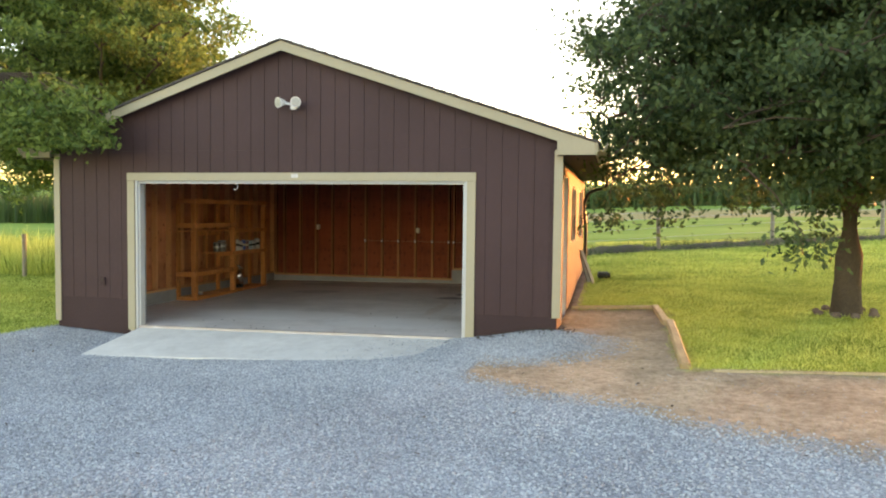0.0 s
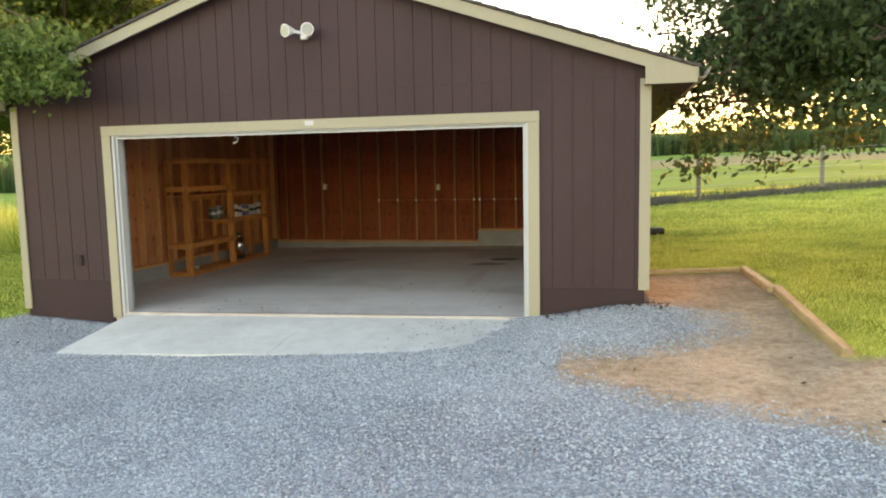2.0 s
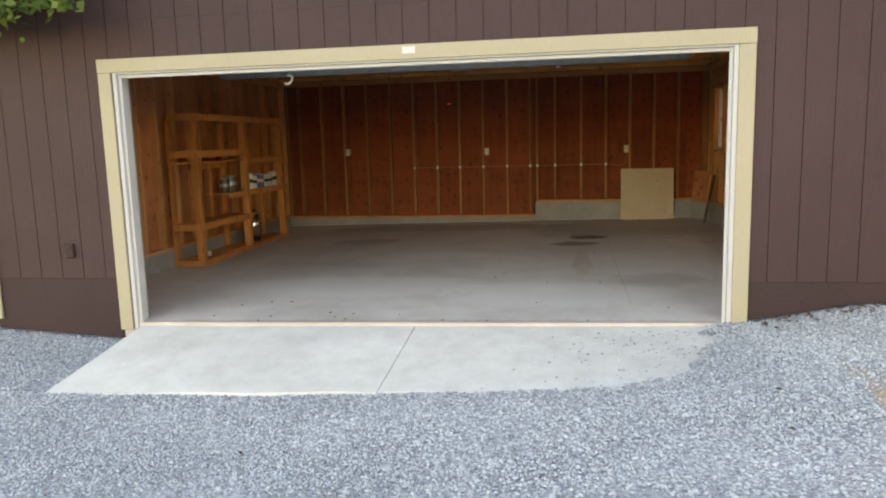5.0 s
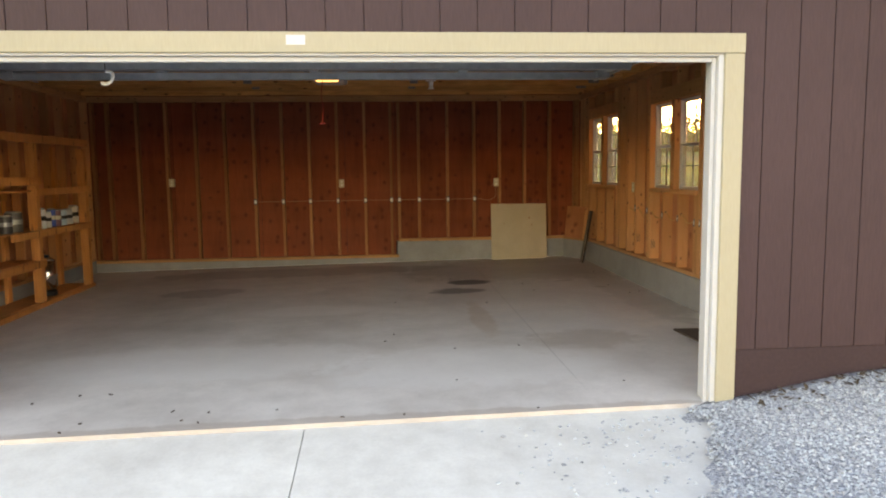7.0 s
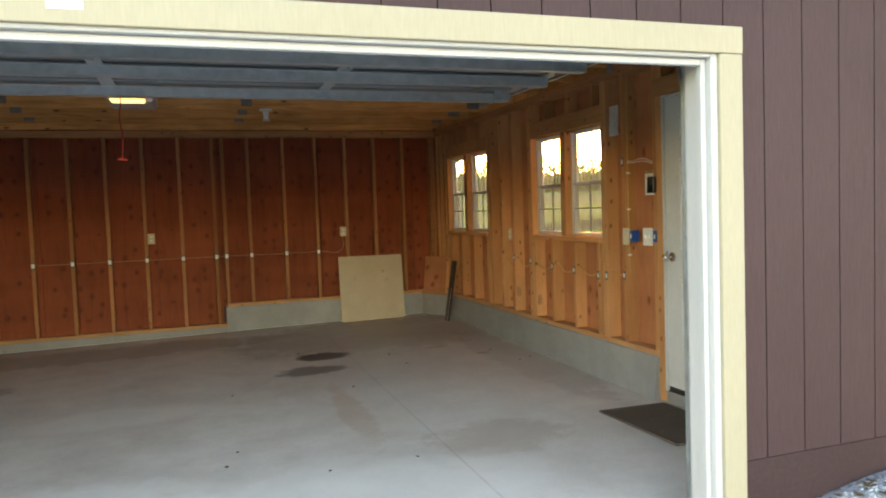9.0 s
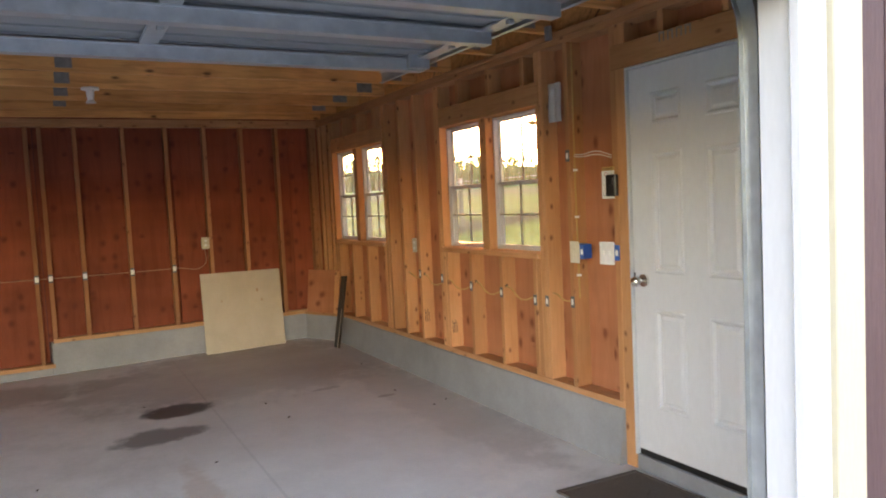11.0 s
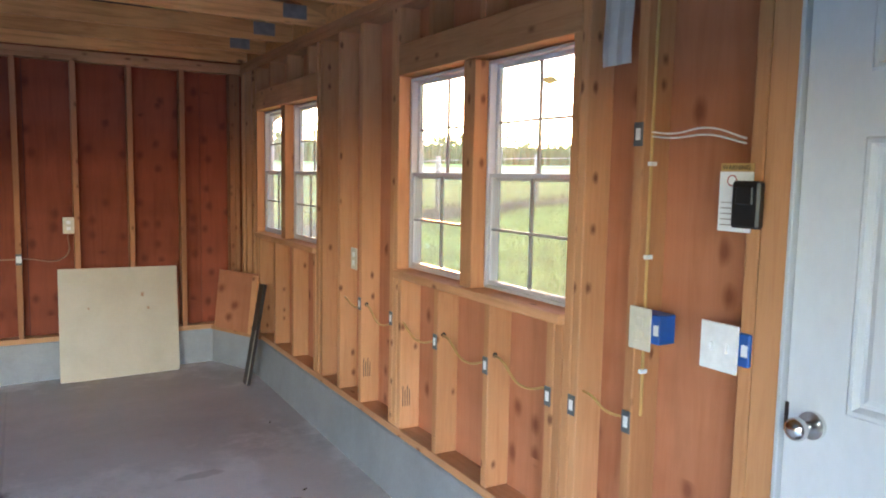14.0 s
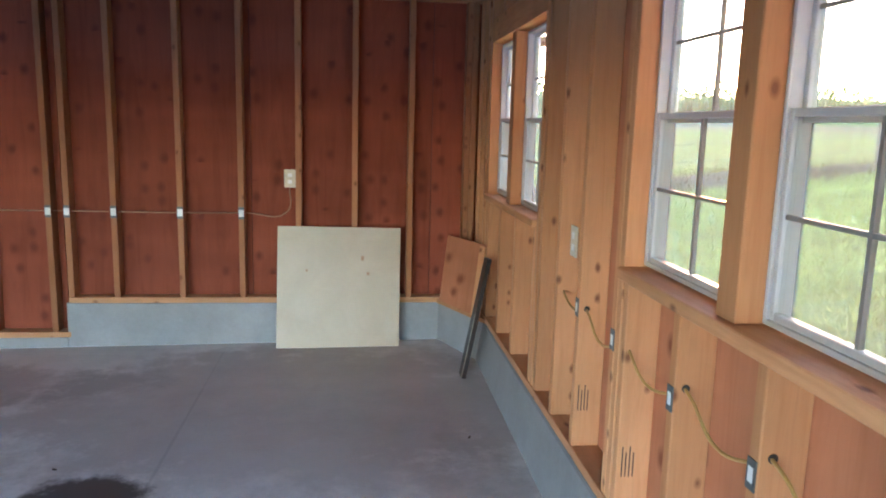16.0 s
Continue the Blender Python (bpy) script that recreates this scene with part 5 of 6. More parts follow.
rng = random.Random(5)
litter = bmesh.new()
for k in range(40):
    if k < 16:
        x, y = rng.uniform(-6.2, -1.7), 9.70 + abs(rng.gauss(0, 0.25))
    elif k < 26:
        x, y = rng.uniform(-1.03, -0.65), rng.uniform(10.7, 11.35)
    else:
        x, y = rng.uniform(-3.5, -0.7), rng.uniform(11, 15.5)
    m = pose(x, y, floor_z(x, y) + (0.016 if 16 <= k < 26 else 0.004), rng.uniform(-20, 20), rng.uniform(-20, 20), rng.uniform(0, 360)) @ Matrix.Diagonal((rng.uniform(0.008, 0.022), rng.uniform(0.004, 0.012), 0.004, 1))
    bmesh.ops.create_icosphere(litter, subdivisions=1, radius=1, matrix=m)
for k in range(150):
    u = rng.random()
    x, y = (rng.uniform(-1.4, -0.2), 9.60 - abs(rng.gauss(0, 0.10))) if u < 0.5 else (rng.gauss(-0.35, 0.12), 9.6 + abs(rng.gauss(0, 0.12))) if u < 0.7 else (rng.uniform(-7.5, 1.5), rng.uniform(5, 9.3))
    m = pose(x, y, float(yard_z(x, y)) + 0.02, rng.uniform(-30, 30), rng.uniform(-30, 30), rng.uniform(0, 360)) @ Matrix.Diagonal((rng.uniform(0.012, 0.03), rng.uniform(0.006, 0.016), 0.004, 1))
    bmesh.ops.create_icosphere(litter, subdivisions=1, radius=1, matrix=m)
tagged(part("leaf_litter", litter, M_BARK), "scattered dry brown leaf bits on concrete and gravel", "litter", kind="stuff")

# ---- shelf unit on the left ----
SX, SY0, SY1 = -7.17, 12.38, 15.13
shelf = thing("timber_shelving", (-7.35, 13.9, 0.26), "orange-brown timber shelving built from rough boards, half empty", "shelving")


def fz(y):
    return floor_z(-7.3, y)


SM = 13.785
for y in (SY0 + 0.045, SM, SY1 - 0.045):
    part("front_post", boxes((SX - 0.09, SX, y - 0.045, y + 0.045, fz(y), 2.03 if y < 15 else 2.0), bevel=0.004), M_SHELF, shelf)
    part("back_post", boxes((IL + 0.003, IL + 0.045, y - 0.045, y + 0.045, fz(y), 2.03), bevel=0.004), M_SHELF, shelf)


def rail(y0, y1, z, h=0.09):
    part("front_rail", boxes((SX + 0.001, SX + 0.026, y0, y1, z - h, z), bevel=0.003), M_SHELF, shelf)


def deck(y0, y1, z, x0=IL + 0.046):
    part("shelf_board", boxes((x0, SX - 0.042, y0, y1, z - 0.022, z), bevel=0.002), M_SHELF, shelf)


rail(SY0, SY1, 2.115, 0.085)
rail(SY0, SM + 0.05, 1.67, 0.085)
rail(SM - 0.05, SY1, 1.545, 0.075)
rail(13.15, SY1, 1.10, 0.075)
rail(SY0, SM + 0.05, 0.775, 0.075)
rail(SY0, SY1, 0.325, 0.10)
deck(SY0, SY1, 2.10, IL + 0.19)
deck(SY0, SM + 0.05, 1.665)
deck(SY0, SY1, 1.53)
deck(13.15, SY1, 1.095)
deck(SY0, SM + 0.05, 0.775)
deck(SY0, SY1, 0.32)
part("ledger", boxes((IL + 0.046, IL + 0.085, SY0 + 0.4, SM, 1.42, 1.505), bevel=0.003), M_SHELF, shelf)
for z in (2.115, 1.67, 0.775, 0.325):
    part("end_rail", boxes((IL + 0.046, SX - 0.001, SY0 - 0.026, SY0 - 0.001, z - 0.085, z), bevel=0.003), M_SHELF, shelf)
part("middle_post", boxes((SX - 0.30, SX - 0.262, 13.20, 13.24, 0.777, 1.505), bevel=0.003), M_SHELF, shelf)


def can(x, y, z, r, h, col, lab):
    c = thing("paint_can", (x, y, z), lab, "can", "cans on the shelving")
    m = plain("can_paint", col, 0.4, 0.0, 0.1)
    part("body", cyl(bmesh.new(), r, h * 0.92, pose(x, y, z + h * 0.46), 20), m, c)
    part("lid", cyl(bmesh.new(), r * 0.9, h * 0.07, pose(x, y, z + h * 0.955), 20, r * 0.8), M_STEEL, c)
    part("band", cyl(bmesh.new(), r * 1.012, h * 0.22, pose(x, y, z + h * 0.5), 20), M_STEEL if sum(col) < 0.3 else M_IVORY if sum(col) < 1.2 else M_INK, c)


cans = ((14.02, 0.08, 0.27, (0.80, 0.80, 0.78), "white spray can on the middle shelf"), (14.17, 0.07, 0.22, (0.62, 0.60, 0.58), "pale grey can on the middle shelf"), (14.30, 0.06, 0.25, (0.05, 0.10, 0.40), "blue can with pale band on the middle shelf"),
        (14.43, 0.065, 0.23, (0.22, 0.10, 0.12), "dark red can on the middle shelf"), (14.57, 0.07, 0.22, (0.36, 0.50, 0.58), "light blue can on the middle shelf"), (14.73, 0.07, 0.22, (0.45, 0.45, 0.46), "grey can on the middle shelf"), (14.90, 0.075, 0.26, (0.55, 0.52, 0.48), "tall grey-tan can on the middle shelf"))
for y, r, h, col, lab in cans:
    can(SX - 0.10, y, 1.097, r * 0.75, h * 0.85, col, lab)
for y, r, h, col in ((13.38, 0.07, 0.19, (0.06, 0.06, 0.06)), (13.56, 0.085, 0.22, (0.09, 0.08, 0.07))):
    can(SX - 0.16, y, 1.097, r, h, col, "dark can on the middle shelf")
cylb = thing("steel_canister", (SX - 0.15, 14.20, 0.322), "tall shiny steel canister with black base on the bottom shelf", "canister")
for nm, rad, z0, h, mt, r2 in (("base", 0.098, 0.322, 0.05, M_BLACK, None), ("body", 0.095, 0.3725, 0.35, M_CHROME, None), ("neck", 0.095, 0.723, 0.04, M_CHROME, 0.04), ("cap", 0.038, 0.7635, 0.02, M_BLACK, None)):
    bm = cyl(bmesh.new(), rad, h, pose(SX - 0.15, 14.20, z0 + h / 2), 24, r2)
    for f in bm.faces:
        f.smooth = len(f.verts) == 4
    part(nm, bm, mt, cylb)
for y, h in ((12.6, 0.05), (12.8, 0.04)):
    jar = thing("glass_jar", (SX - 0.16, y, 0.322), "small dusty jar on the bottom shelf", "jar", "jars on the shelving")
    part("body", cyl(bmesh.new(), 0.04, h, pose(SX - 0.16, y, 0.322 + h / 2), 16), M_STEEL, jar)
    part("lid", cyl(bmesh.new(), 0.042, 0.012, pose(SX - 0.16, y, 0.328 + h), 16), M_IVORY, jar)

# ---- on the outside of the house ----
flood = thing("security_light", (-4.05, YF - 0.05, 3.3), "pale twin-head floodlight mounted on the gable", "floodlight")
part("junction", cyl(bmesh.new(), 0.055, 0.045, pose(-3.93, YF - 0.026, 3.32, 90), 20), M_STEEL, flood)
part("sensor", boxes((-3.97, -3.89, YF - 0.10, YF - 0.048, 3.255, 3.31), bevel=0.01), M_PLASTIC, flood)
for s, x, tilt in ((-1, -4.08, 25), (1, -3.875, -10)):
    m = look((x, YF - 0.13, 3.345), (x + s * 0.6, YF - 1.4, 3.18))
    head = part("lamp_head", cyl(bmesh.new(), 0.068, 0.11, m, 24, 0.03), M_PLASTIC, flood, "white cone-shaped lamp head")
    part("lens", cyl(bmesh.new(), 0.058, 0.008, m @ pose(0, 0, -0.057), 24), M_STEEL, head)
    part("arm", cyl(bmesh.new(), 0.018, 0.12, look(((x - 3.93) / 2, YF - 0.075, 3.335), (x, YF - 0.13, 3.345)), 10), M_PLASTIC, flood)

eo = thing("outdoor_outlet", (-6.925, YF - 0.02, 0.87), "brown-painted outdoor outlet box on the front wall", "outlet")
part("cover", boxes((-6.968, -6.885, YF - 0.034, YF - 0.005, 0.81, 0.93), bevel=0.006), M_SKIRT, eo)
part("socket", boxes((-6.945, -6.908, YF - 0.038, YF - 0.0345, 0.875, 0.91), bevel=0.003), M_GUTTER, eo)

ds = thing("downspout", (-0.33, 16.2, 0.7), "dark brown downspout at the far part of the side wall", "downspout")
tube("pipe", [(0.05, 16.2, 2.62), (0.02, 16.2, 2.50), (-0.20, 16.2, 2.42), (-0.35, 16.2, 2.32), (-0.37, 16.2, 1.6), (-0.37, 16.2, 0.82)], 0.035, M_GUTTER, ds)
tube("elbow", [(-0.37, 16.2, 0.84), (-0.35, 16.22, 0.76), (-0.25, 16.25, 0.73)], 0.036, M_GUTTER, ds)
for k, (x, y, tp) in enumerate(((-0.13, 14.42, 0.0), (-0.22, 14.62, 0.1))):
    lb = thing("leaning_lumber", (x, y, 0.6), "weathered board leaning on the side wall", "board", "boards leaning outside")
    gz = float(ground_z(x, y))
    a, c = Vector((x, y, gz - 0.02)), Vector((XR + 0.05, y + 0.15, gz + 0.62 - tp))
    m = look((a + c) / 2, c)
    part("plank", box(bmesh.new(), -0.045, 0.045, -0.015, 0.015, -(c - a).length / 2, (c - a).length / 2, 0.002, m), M_GREYWOOD, lb)
pp = thing("drain_pipe", (0.1, 15.2, 0.7), "black corrugated drain pipe end lying in the grass", "pipe")
bm = bmesh.new()
for k in range(7):
    cyl(bm, 0.075 if k % 2 else 0.065, 0.03, pose(0.12 - k * 0.03, 15.2, float(ground_z(0, 15.2)) + 0.06, 0, 90, 10), 16)
part("corrugated_tube", bm, M_BLACK, pp)
part("mouth", cyl(bmesh.new(), 0.055, 0.02, pose(0.145, 15.2, float(ground_z(0, 15.2)) + 0.06, 0, 90, 10), 16), M_GUTTER, pp)


def timber(p, q, w, h, label):
    t = thing("landscape_timber", ((p[0] + q[0]) / 2, (p[1] + q[1]) / 2, 0.45), label, "timber", "timbers edging the dirt strip")
    a = Vector((p[0], p[1], float(ground_z(*p)) + h / 2 - 0.02))
    c = Vector((q[0], q[1], float(ground_z(*q)) + h / 2 - 0.02))
    ang = math.degrees(math.atan2(-(c.x - a.x), c.y - a.y))
    pit = math.degrees(math.asin((c.z - a.z) / (c - a).length))
    mid = (a + c) / 2
    L = (c - a).length / 2
    bm = bmesh.new()
    box(bm, -w / 2, w / 2, -L, L, -h / 2, h / 2, 0.014)
    bmesh.ops.transform(bm, matrix=pose(0, 0, 0, pit, 0, ang), verts=bm.verts)
    bmesh.ops.translate(bm, verts=bm.verts, vec=mid)
    part("beam", bm, M_LOG, t)


timber((-0.38, 11.72), (0.84, 11.70), 0.085, 0.07, "pale landscape timber lying across the dirt strip")
timber((0.85, 11.70), (0.93, 10.45), 0.095, 0.085, "pale landscape timber edging the lawn")
timber((0.98, 10.52), (0.96, 8.02), 0.10, 0.085, "pale landscape timber edging the lawn, slightly out of line")
timber((1.2, 7.98), (3.6, 8.02), 0.08, 0.035, "half-buried landscape timber along the lawn")
timber((3.7, 8.02), (6.1, 8.0), 0.08, 0.05, "half-buried landscape timber along the lawn")


# ---- trees ----
def limb_mesh(bm, pts, r0, r1, seg=8):
    rings = []
    for i, p in enumerate(pts):
        a, c = pts[max(0, i - 1)], pts[min(len(pts) - 1, i + 1)]
        q = (c - a).to_track_quat('Z', 'Y')
        r = r0 + (r1 - r0) * i / (len(pts) - 1)
        rings.append([bm.verts.new(p + q @ Vector((r * math.cos(k * math.tau / seg), r * math.sin(k * math.tau / seg), 0))) for k in range(seg)])
    for a, c in zip(rings, rings[1:]):
        for k in range(seg):
            bm.faces.new((a[k], a[(k + 1) % seg], c[(k + 1) % seg], c[k])).smooth = True


def leaves(name, centres, spread, count, size, material, parent, rs, droop=0.5):
    n = len(centres) * count
    c = np.repeat(np.array(centres), count, axis=0)
    off = rs.normal(size=(n, 3)) * np.array(spread)
    p = c + off * (0.6 + 0.8 * rs.rand(n, 1))
    d = rs.normal(size=(n, 3))
    d[:, 2] -= droop
    d /= np.linalg.norm(d, axis=1, keepdims=True)
    side = np.cross(d, rs.normal(size=(n, 3)))
    side /= np.linalg.norm(side, axis=1, keepdims=True)
    L = size * rs.uniform(0.6, 1.3, (n, 1))
    W = L * 0.24
    v = np.stack([p - d * L / 2, p - d * L * 0.05 + side * W, p + d * L / 2, p - d * L * 0.05 - side * W], 1).reshape(-1, 3)
    f = np.arange(n * 4).reshape(-1, 4)
    me = bpy.data.meshes.new(name)
    me.from_pydata(v.tolist(), [], f.tolist())
    me.materials.append(material)
    ob = new(name, me)
    ob.location = -place_of(parent) if parent else (0, 0, 0)
    ob.parent = parent
    return ob


def clear_of_house(p):
    """Moves a point that would lie inside the garage or its eaves out past the side wall."""
    if -8.2 < p.x < 0.1 and 9.2 < p.y < 17 and p.z < roof_z(p.x) + 0.25:
        p.x = -8.25 if p.x < RIDGE_X else 0.15
    return p


def tree(at, trunk_r, height, crown_c, crown_r, label, leaf, seed, first, limbs=15, twigs=9, per=34, size=0.11, low=-0.75, spread_low=0.0):
    """Trunk with a flared foot, drooping limbs, and leaves in clumps round the twigs."""
    rnd, rs = random.Random(seed), np.random.RandomState(seed)
    t = thing("tree", at, label, "tree")
    base = Vector(at)
    bm = bmesh.new()
    pts = [base + Vector((0.02 * math.sin(k * 1.3), 0.03 * math.sin(k), height * k / 8 - 0.05)) for k in range(9)]
    limb_mesh(bm, pts, trunk_r, trunk_r * 0.68, 14)
    limb_mesh(bm, [base + Vector((0, 0, -0.06)), base + Vector((0, 0, 0.10)), base + Vector((0, 0, 0.4))], trunk_r * 1.22, trunk_r * 0.97, 14)
    part("trunk", bm, M_BARK, t)
    centres = []
    cc, cr = Vector(crown_c), Vector(crown_r)
    for i in range(limbs):
        a = i * 2.399 + rnd.uniform(-0.3, 0.3)
        f = i / limbs
        z0 = base.z + first + (height - first) * f * 0.8
        start = base + Vector((0, 0, z0 - base.z))
        el = rnd.uniform(low, 0.15) + f * 1.25
        reach = max(math.cos(el), spread_low) if el < 0 else math.cos(el)
        end = cc + Vector((cr.x * math.cos(a) * reach, cr.y * math.sin(a) * reach, cr.z * math.sin(el))) * rnd.uniform(0.8, 1.02)
        end.z = max(end.z, base.z + 1.75)
        clear_of_house(end)
        midp = start.lerp(end, 0.5) + Vector((0, 0, rnd.uniform(0.2, 0.6)))
        bm = bmesh.new()
        ctrl = []
        for k in range(7):
            u = k / 6
            ctrl.append(start * (1 - u) ** 2 + midp * 2 * u * (1 - u) + end * u * u)
        limb_mesh(bm, ctrl, trunk_r * 0.24 * (1 - 0.4 * f), 0.010, 6)
        for j in range(twigs):
            u = 0.22 + 0.78 * (j + rnd.random()) / twigs
            p = start * (1 - u) ** 2 + midp * 2 * u * (1 - u) + end * u * u
            d = Vector((rnd.gauss(0, 1), rnd.gauss(0, 1), rnd.gauss(-0.1, 0.7))).normalized() * rnd.uniform(0.5, 1.25)
            q = clear_of_house(p + d)
            limb_mesh(bm, [p, p.lerp(q, 0.5) + Vector((0, 0, 0.08)), q], 0.014, 0.004, 4)
            for w in (0.45, 0.75, 1.0, 1.15):
                s = p.lerp(q, w) + Vector((rnd.gauss(0, 0.12), rnd.gauss(0, 0.12), rnd.gauss(-0.05, 0.1)))
                centres.append(tuple(clear_of_house(s)))
        part("limb", bm, M_BARK, t)
    leaves("crown", centres, (0.16, 0.16, 0.085), per, size, leaf, t, rs)
    return t, centres


gz = float(ground_z(3.30, 11.35))
tree((3.30, 11.35, gz), 0.175, 6.8, (3.4, 11.0, 3.75), (4.0, 3.2, 3.3), "broad green shade tree with drooping branches on the lawn", M_LEAF, 3, 1.8, 76, 13, 64, 0.09, -1.0, 0.82)
gz = float(ground_z(-10.3, 13.8))
tree((-10.3, 13.8, gz), 0.24, 7.4, (-10.6, 12.9, 4.6), (3.4, 3.6, 3.2), "large leafy tree overhanging the roof corner", M_LEAF_L, 8, 1.4, 52, 11, 76, 0.105)

# branch that hangs over the roof corner
rs = np.random.RandomState(4)
spray = thing("overhanging_branch", (-8.2, 9.4, 3.2), "leafy branch tips hanging in front of the roof corner", "branch")
bm = bmesh.new()
cs = []
for k in range(34):
    a = Vector((-8.9, 9.9, 3.95))
    f = (k % 13) / 12 * 1.5
    e = Vector((-6.35 - 1.35 * f - 0.08 * rs.rand(), 9.0 + 0.16 * rs.rand(), 2.80 - 0.14 * f + 0.55 * rs.rand() ** 1.5))
    limb_mesh(bm, [a, a.lerp(e, 0.5) + Vector((0, 0, 0.2)), e], 0.02, 0.004, 5)
    for u in (0.45, 0.6, 0.75, 0.88, 1.0):
        cs.append(tuple(a.lerp(e, u) + Vector((0, 0, 0.12 * (1 - u)))))
part("twigs", bm, M_BARK, spray)
leaves("leaf_spray", cs, (0.11, 0.08, 0.07), 44, 0.10, M_LEAF_L, spray, rs)

# stones round the tree
rnd = random.Random(2)
for k in range(9):
    a = math.tau * k / 9 + rnd.uniform(-0.2, 0.2)
    x, y = 3.3 + 0.36 * math.cos(a), 11.35 + 0.34 * math.sin(a)
    bm = bmesh.new()
    bmesh.ops.create_icosphere(bm, subdivisions=2, radius=1)
    for v in bm.verts:
        v.co *= 1 + 0.18 * noise.noise(v.co * 1.7 + Vector((k * 5, 0, 0)))
    bmesh.ops.transform(bm, matrix=pose(x, y, float(ground_z(x, y)) + 0.03, 0, 0, rnd.uniform(0, 180)) @ Matrix.Diagonal((rnd.uniform(0.05, 0.085), rnd.uniform(0.04, 0.06), 0.045, 1)), verts=bm.verts)
    tagged(part("field_stone", bm, M_STONE), "rough brown field stone at the foot of the tree", "stone", "stones round the tree")


# ---- fence, ridge of soil, fields ----
def fence_y(x):
    return 20.6 + 0.36 * (x - 1.33)


rnd = random.Random(7)
for k in range(-1, 9):
    x = 1.33 + 3.0 * k
    if x < -0.5 and k < 0:
        x = -1.7
    y = fence_y(x)
    z = float(ground_z(x, y))
    fp = thing("fence_post", (x, y, z), "weathered grey wooden fence post", "fence post", "posts of the pasture fence")
    part("post", cyl(bmesh.new(), 0.055, 1.15, pose(x, y, z + 0.52, rnd.uniform(-2, 2), rnd.uniform(-2, 2)), 10, 0.048), M_GREYWOOD, fp)
    part("staple", boxes((x - 0.01, x + 0.01, y - 0.066, y - 0.05, z + 0.95, z + 0.97)), M_STEEL, fp)
wires = thing("wire_fence", (8, fence_y(8), 1.2), "thin galvanised fence wires strung between the posts", "fence")
for h in (0.35, 0.6, 0.85, 1.02):
    tube("wire", [(x, fence_y(x) - 0.06, float(ground_z(x, fence_y(x))) + h) for x in (-1.7, 4.33, 10.33, 16.33, 25.3)], 0.004, M_STEEL, wires)
for k, (x, y) in enumerate(((-12.6, 14.2), (-15.4, 14.0), (-18.4, 14.4))):
    z = float(ground_z(x, y))
    fp = thing("fence_post", (x, y, z), "weathered grey wooden fence post among tall grass", "fence post", "posts of the pasture fence")
    part("post", cyl(bmesh.new(), 0.05, 1.0, pose(x, y, z + 0.45), 10, 0.045), M_GREYWOOD, fp)
    part("staple", boxes((x - 0.01, x + 0.01, y - 0.06, y - 0.044, z + 0.8, z + 0.82)), M_STEEL, fp)

bm = bmesh.new()
prev = None
xx = -3.0
while xx < 26:
    yc = fence_y(xx) + 0.15
    row = []
    for k in range(7):
        u = (k / 6 - 0.5) * 2
        y = yc + u * 0.55
        h = (1 - u * u) * (0.13 + 0.11 * noise.noise((xx * 0.9, k * 0.4, 0)) + 0.05 * noise.noise((xx * 4, k, 2)))
        row.append(bm.verts.new((xx, y, float(ground_z(xx, y)) - 0.02 + max(0.0, h))))
    if prev:
        for k in range(6):
            bm.faces.new((prev[k], row[k], row[k + 1], prev[k + 1])).smooth = True
    prev = row
    xx += 0.15
M_SOIL = painted("dark_ridge_soil", (0.085, 0.075, 0.045), 0.95, 0.45, (6, 6, 6), 0.8, (0.09, 0.12, 0.03))
tagged(part("soil_ridge", bm, M_SOIL), "low dark ridge of soil and weeds under the fence", "ground", kind="structure")


def blades(name, x, y, h, w, material, rs, label, lean=0.5, base=None):
    n = len(x)
    z = ground_z(x, y) if base is None else base
    a = rs.uniform(0, math.tau, n)
    dx, dy = np.cos(a) * w, np.sin(a) * w
    lx, ly = rs.normal(0, lean, n) * h, rs.normal(0, lean, n) * h
    v = np.stack([np.stack([x - dx, y - dy, z - 0.005], -1), np.stack([x + dx, y + dy, z - 0.005], -1), np.stack([x + lx, y + ly, z + h], -1)], 1).reshape(-1, 3)
    f = np.arange(n * 3).reshape(-1, 3)
    me = bpy.data.meshes.new(name)
    me.from_pydata(v.tolist(), [], f.tolist())
    me.materials.append(material)
    return tagged(new(name, me), label, "plants", kind="stuff")


rs = np.random.RandomState(11)


def scatter(n, x0, x1, y0, y1, want):
    x, y = rs.uniform(x0, x1, n), rs.uniform(y0, y1, n)
    g, l = cover_of(x, y)
    keep = (l > rs.uniform(0.3, 0.7, n)) if want == "lawn" else ((g > rs.uniform(0.2, 0.75, n)) & (l < 0.5)) if want == "gravel" else ((g < 0.6) & (l < 0.6))
    keep &= ~((x > -7.75) & (x < -0.36) & (y > 9.6))
    return x[keep], y[keep]


x, y = scatter(90000, -0.4, 7.5, 8, 15, "lawn")
blades("lawn_grass", x, y, rs.uniform(0.02, 0.055, len(x)), 0.004, M_GRASS, rs, "short mown lawn grass beside the garage")
x, y = scatter(70000, -0.4, 16, 15, 24, "lawn")
blades("lawn_grass", x, y, rs.uniform(0.03, 0.07, len(x)), 0.009, M_GRASS, rs, "short mown lawn grass towards the fence")
x, y = scatter(60000, -16, -7.6, 7, 16, "lawn")
blades("lawn_grass", x, y, rs.uniform(0.03, 0.06, len(x)), 0.006, M_GRASS, rs, "short mown lawn grass left of the garage")
x, y = rs.uniform(-30, -9, 30000), 14.4 + np.abs(rs.normal(0, 2.5, 30000))
blades("tall_grass", x, y, rs.uniform(0.25, 0.75, len(x)), 0.012, M_GRASS, rs, "tall unmown grass behind the fence", 0.25)
x = rs.uniform(-3, 26, 4500)
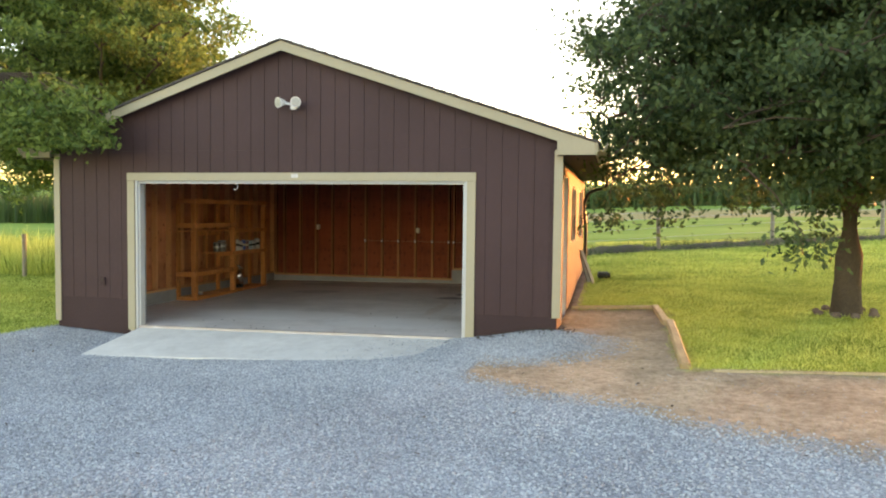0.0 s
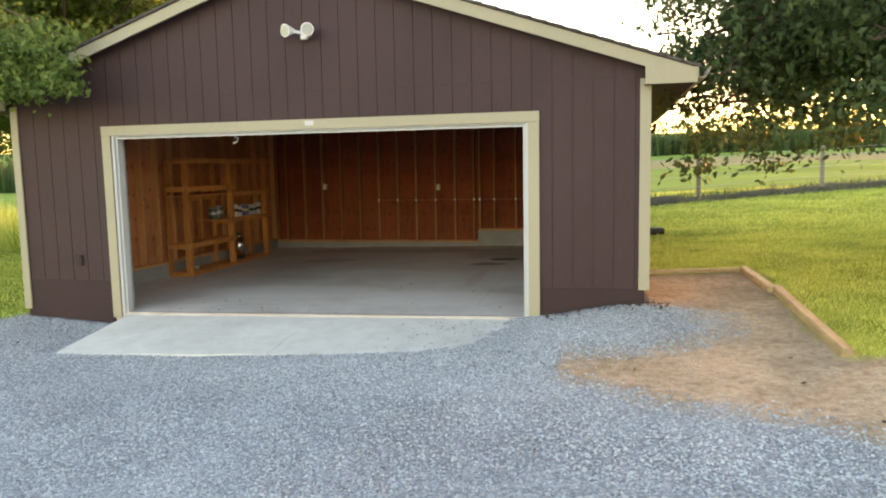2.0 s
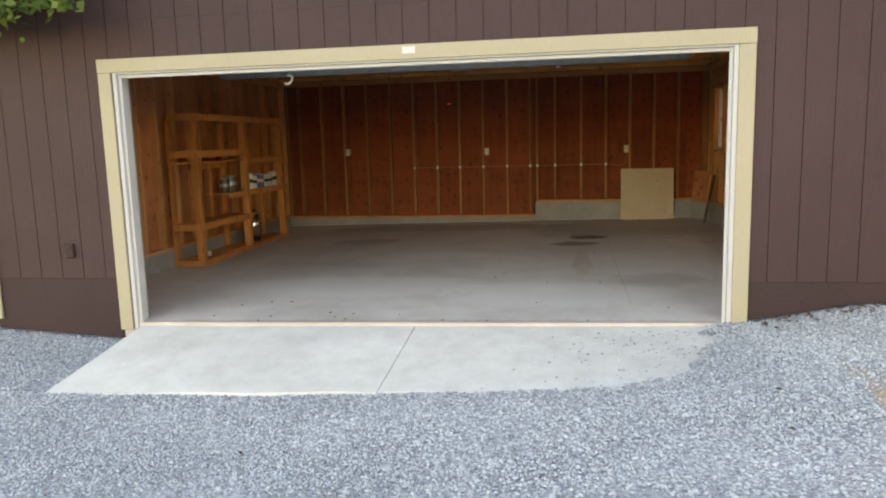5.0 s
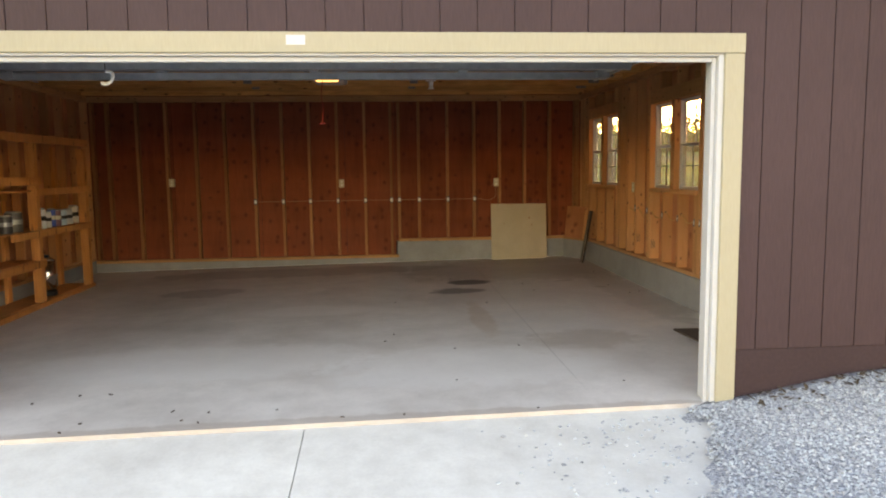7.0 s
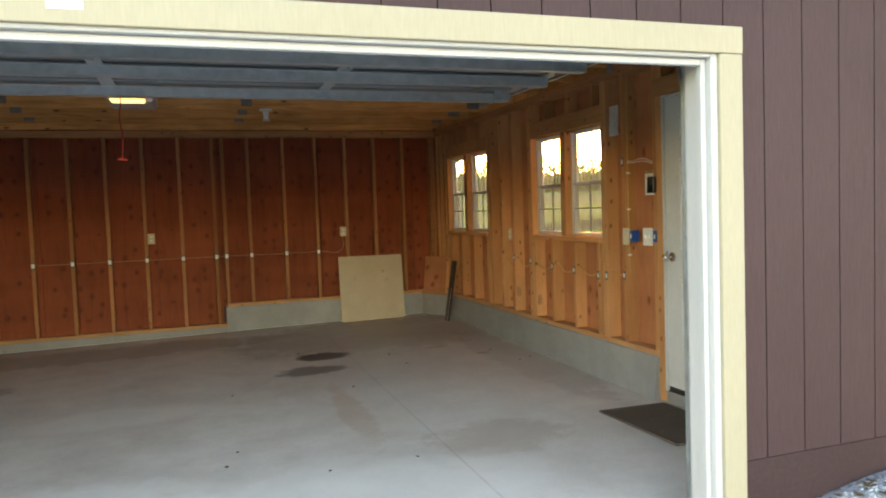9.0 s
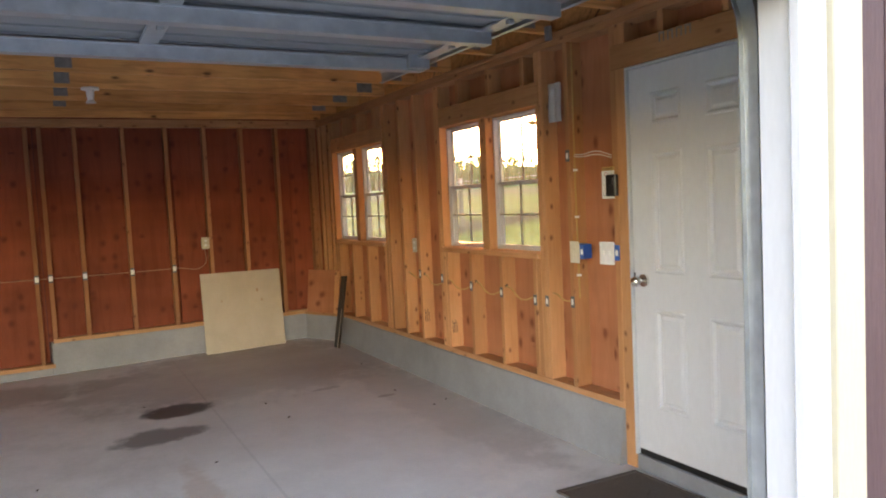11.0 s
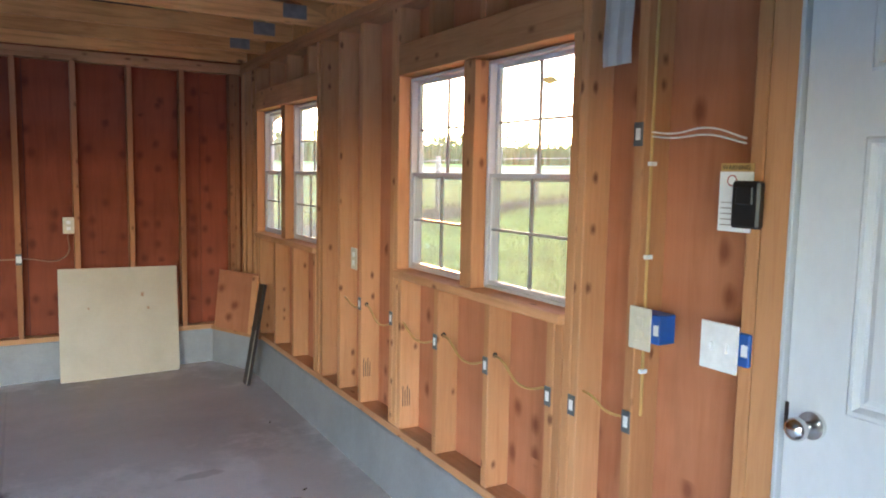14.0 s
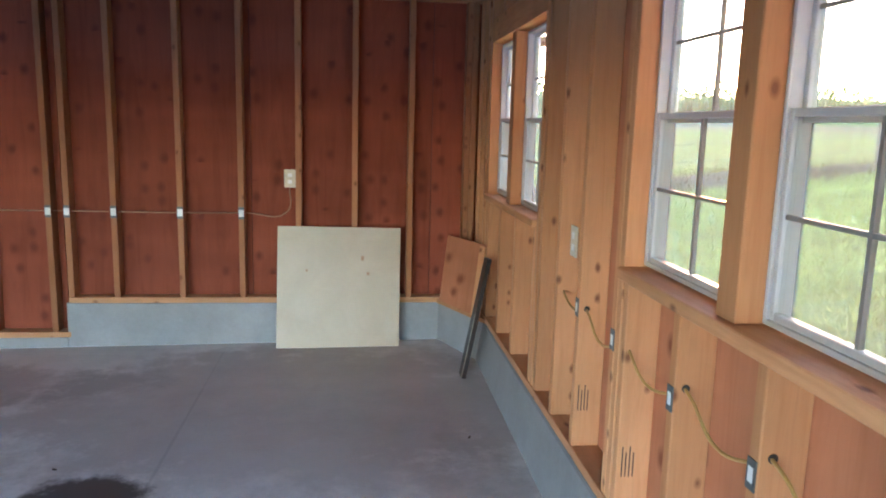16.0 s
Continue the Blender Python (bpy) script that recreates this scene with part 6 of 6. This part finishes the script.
blades("ridge_weeds", x, fence_y(x) + 0.15 + rs.normal(0, 0.35, len(x)), rs.uniform(0.08, 0.3, len(x)), 0.012, M_LEAF, rs, "dark weeds along the soil ridge", 0.5)
M_STRAW = leaf_mat("dry_straw", (0.30, 0.22, 0.12), (0.5, 0.40, 0.25), 0.2)
x, y = scatter(26000, -1.6, 6, 4.6, 11.8, "dirt")
blades("dry_grass", x, y, rs.uniform(0.008, 0.03, len(x)), 0.004, M_STRAW, rs, "dry dead grass bits on the bare dirt", 1.6)

# crop and woods far away
n = 26000
x, y = rs.uniform(-30, 110, n), rs.uniform(78, 96, n)
blades("crop_field", x, y, rs.uniform(1.9, 2.3, n), 0.16, M_CORN, rs, "tall dark green crop at the far field edge", 0.12)
n = 24000
x, y = rs.uniform(-120, -14, n), rs.uniform(40, 60, n)
blades("crop_field", x, y, rs.uniform(1.2, 2.2, n), 0.12, M_CORN, rs, "tall green crop beyond the pasture", 0.12)
cs = []
for k in range(420):
    a = -1.5 + 3.0 * rs.rand()
    d = rs.uniform(190, 260)
    xx, yy = d * math.sin(a), d * math.cos(a)
    hh = 2 + 2.5 * (0.5 + 0.5 * noise.noise((a * 6, 0, 0))) * rs.rand()
    cs.append((xx, yy, float(ground_z(xx, yy)) + hh))
woods = leaves("far_woods", cs, (3.0, 3.0, 1.8), 60, 1.4, M_CORN, None, rs)
tagged(woods, "hazy line of far woods on the horizon", "woods", kind="stuff")


# ---- gravel stones ----
def stones(name, n, x0, x1, y0, y1, r0, r1, label, on=None):
    x, y = scatter(n, x0, x1, y0, y1, "gravel")
    if on is not None:
        x, y = on
    k = len(x)
    z = yard_z(x, y)
    apron_here = (x > -6.33) & (x < -1.45) & (y > 8.43) & (y < 9.655)
    za = apron_z(x, y)
    if on is None:
        keep = ~(apron_here & (za > z - 0.004))
        x, y, z, k = x[keep], y[keep], z[keep], int(keep.sum())
    else:
        z = np.where(apron_here, np.maximum(z, za), z)
    r = rs.uniform(r0, r1, (k, 1, 1))
    oct_v = np.array([(1, 0, 0), (-1, 0, 0), (0, 1, 0), (0, -1, 0), (0, 0, 1), (0, 0, -1)], float)
    v = oct_v[None] * (1 + rs.uniform(-0.35, 0.35, (k, 6, 1))) + rs.uniform(-0.25, 0.25, (k, 6, 3))
    a = rs.uniform(0, math.tau, k)
    ca, sa2 = np.cos(a)[:, None], np.sin(a)[:, None]
    vx, vy = v[:, :, 0] * ca - v[:, :, 1] * sa2, v[:, :, 0] * sa2 + v[:, :, 1] * ca
    v = np.stack([vx, vy, v[:, :, 2] * 0.62], -1) * r
    v += np.stack([x, y, z + r[:, 0, 0] * 0.25], -1)[:, None, :]
    tri = np.array([(0, 2, 4), (2, 1, 4), (1, 3, 4), (3, 0, 4), (2, 0, 5), (1, 2, 5), (3, 1, 5), (0, 3, 5)])
    f = (tri[None] + (np.arange(k) * 6)[:, None, None]).reshape(-1, 3)
    me = bpy.data.meshes.new(name)
    me.from_pydata(v.reshape(-1, 3).tolist(), [], f.tolist())
    me.materials.append(M_GRAVEL)
    return tagged(new(name, me), label, "gravel", kind="stuff")


stones("gravel", 150000, -8.2, 2.5, 4.2, 9.66, 0.006, 0.0145, "blue-grey crushed stone gravel of the drive")
stones("gravel", 26000, -5.5, -0.4, 7.2, 9.66, 0.006, 0.012, "fine blue-grey gravel heaped beside the apron")
xs = rs.normal(-2.0, 0.42, 420)
ys2 = rs.uniform(8.4, 9.55, 420)
stones("loose_gravel", 10, -2, -1, 8, 9, 0.006, 0.014, "loose gravel bits strewn over the apron edge", (xs, ys2))
stones("dirt_gravel", 10, -2, -1, 8, 9, 0.003, 0.009, "stray gravel pressed into the bare dirt", scatter(2500, -1.4, 5.5, 4.8, 11.7, "dirt"))
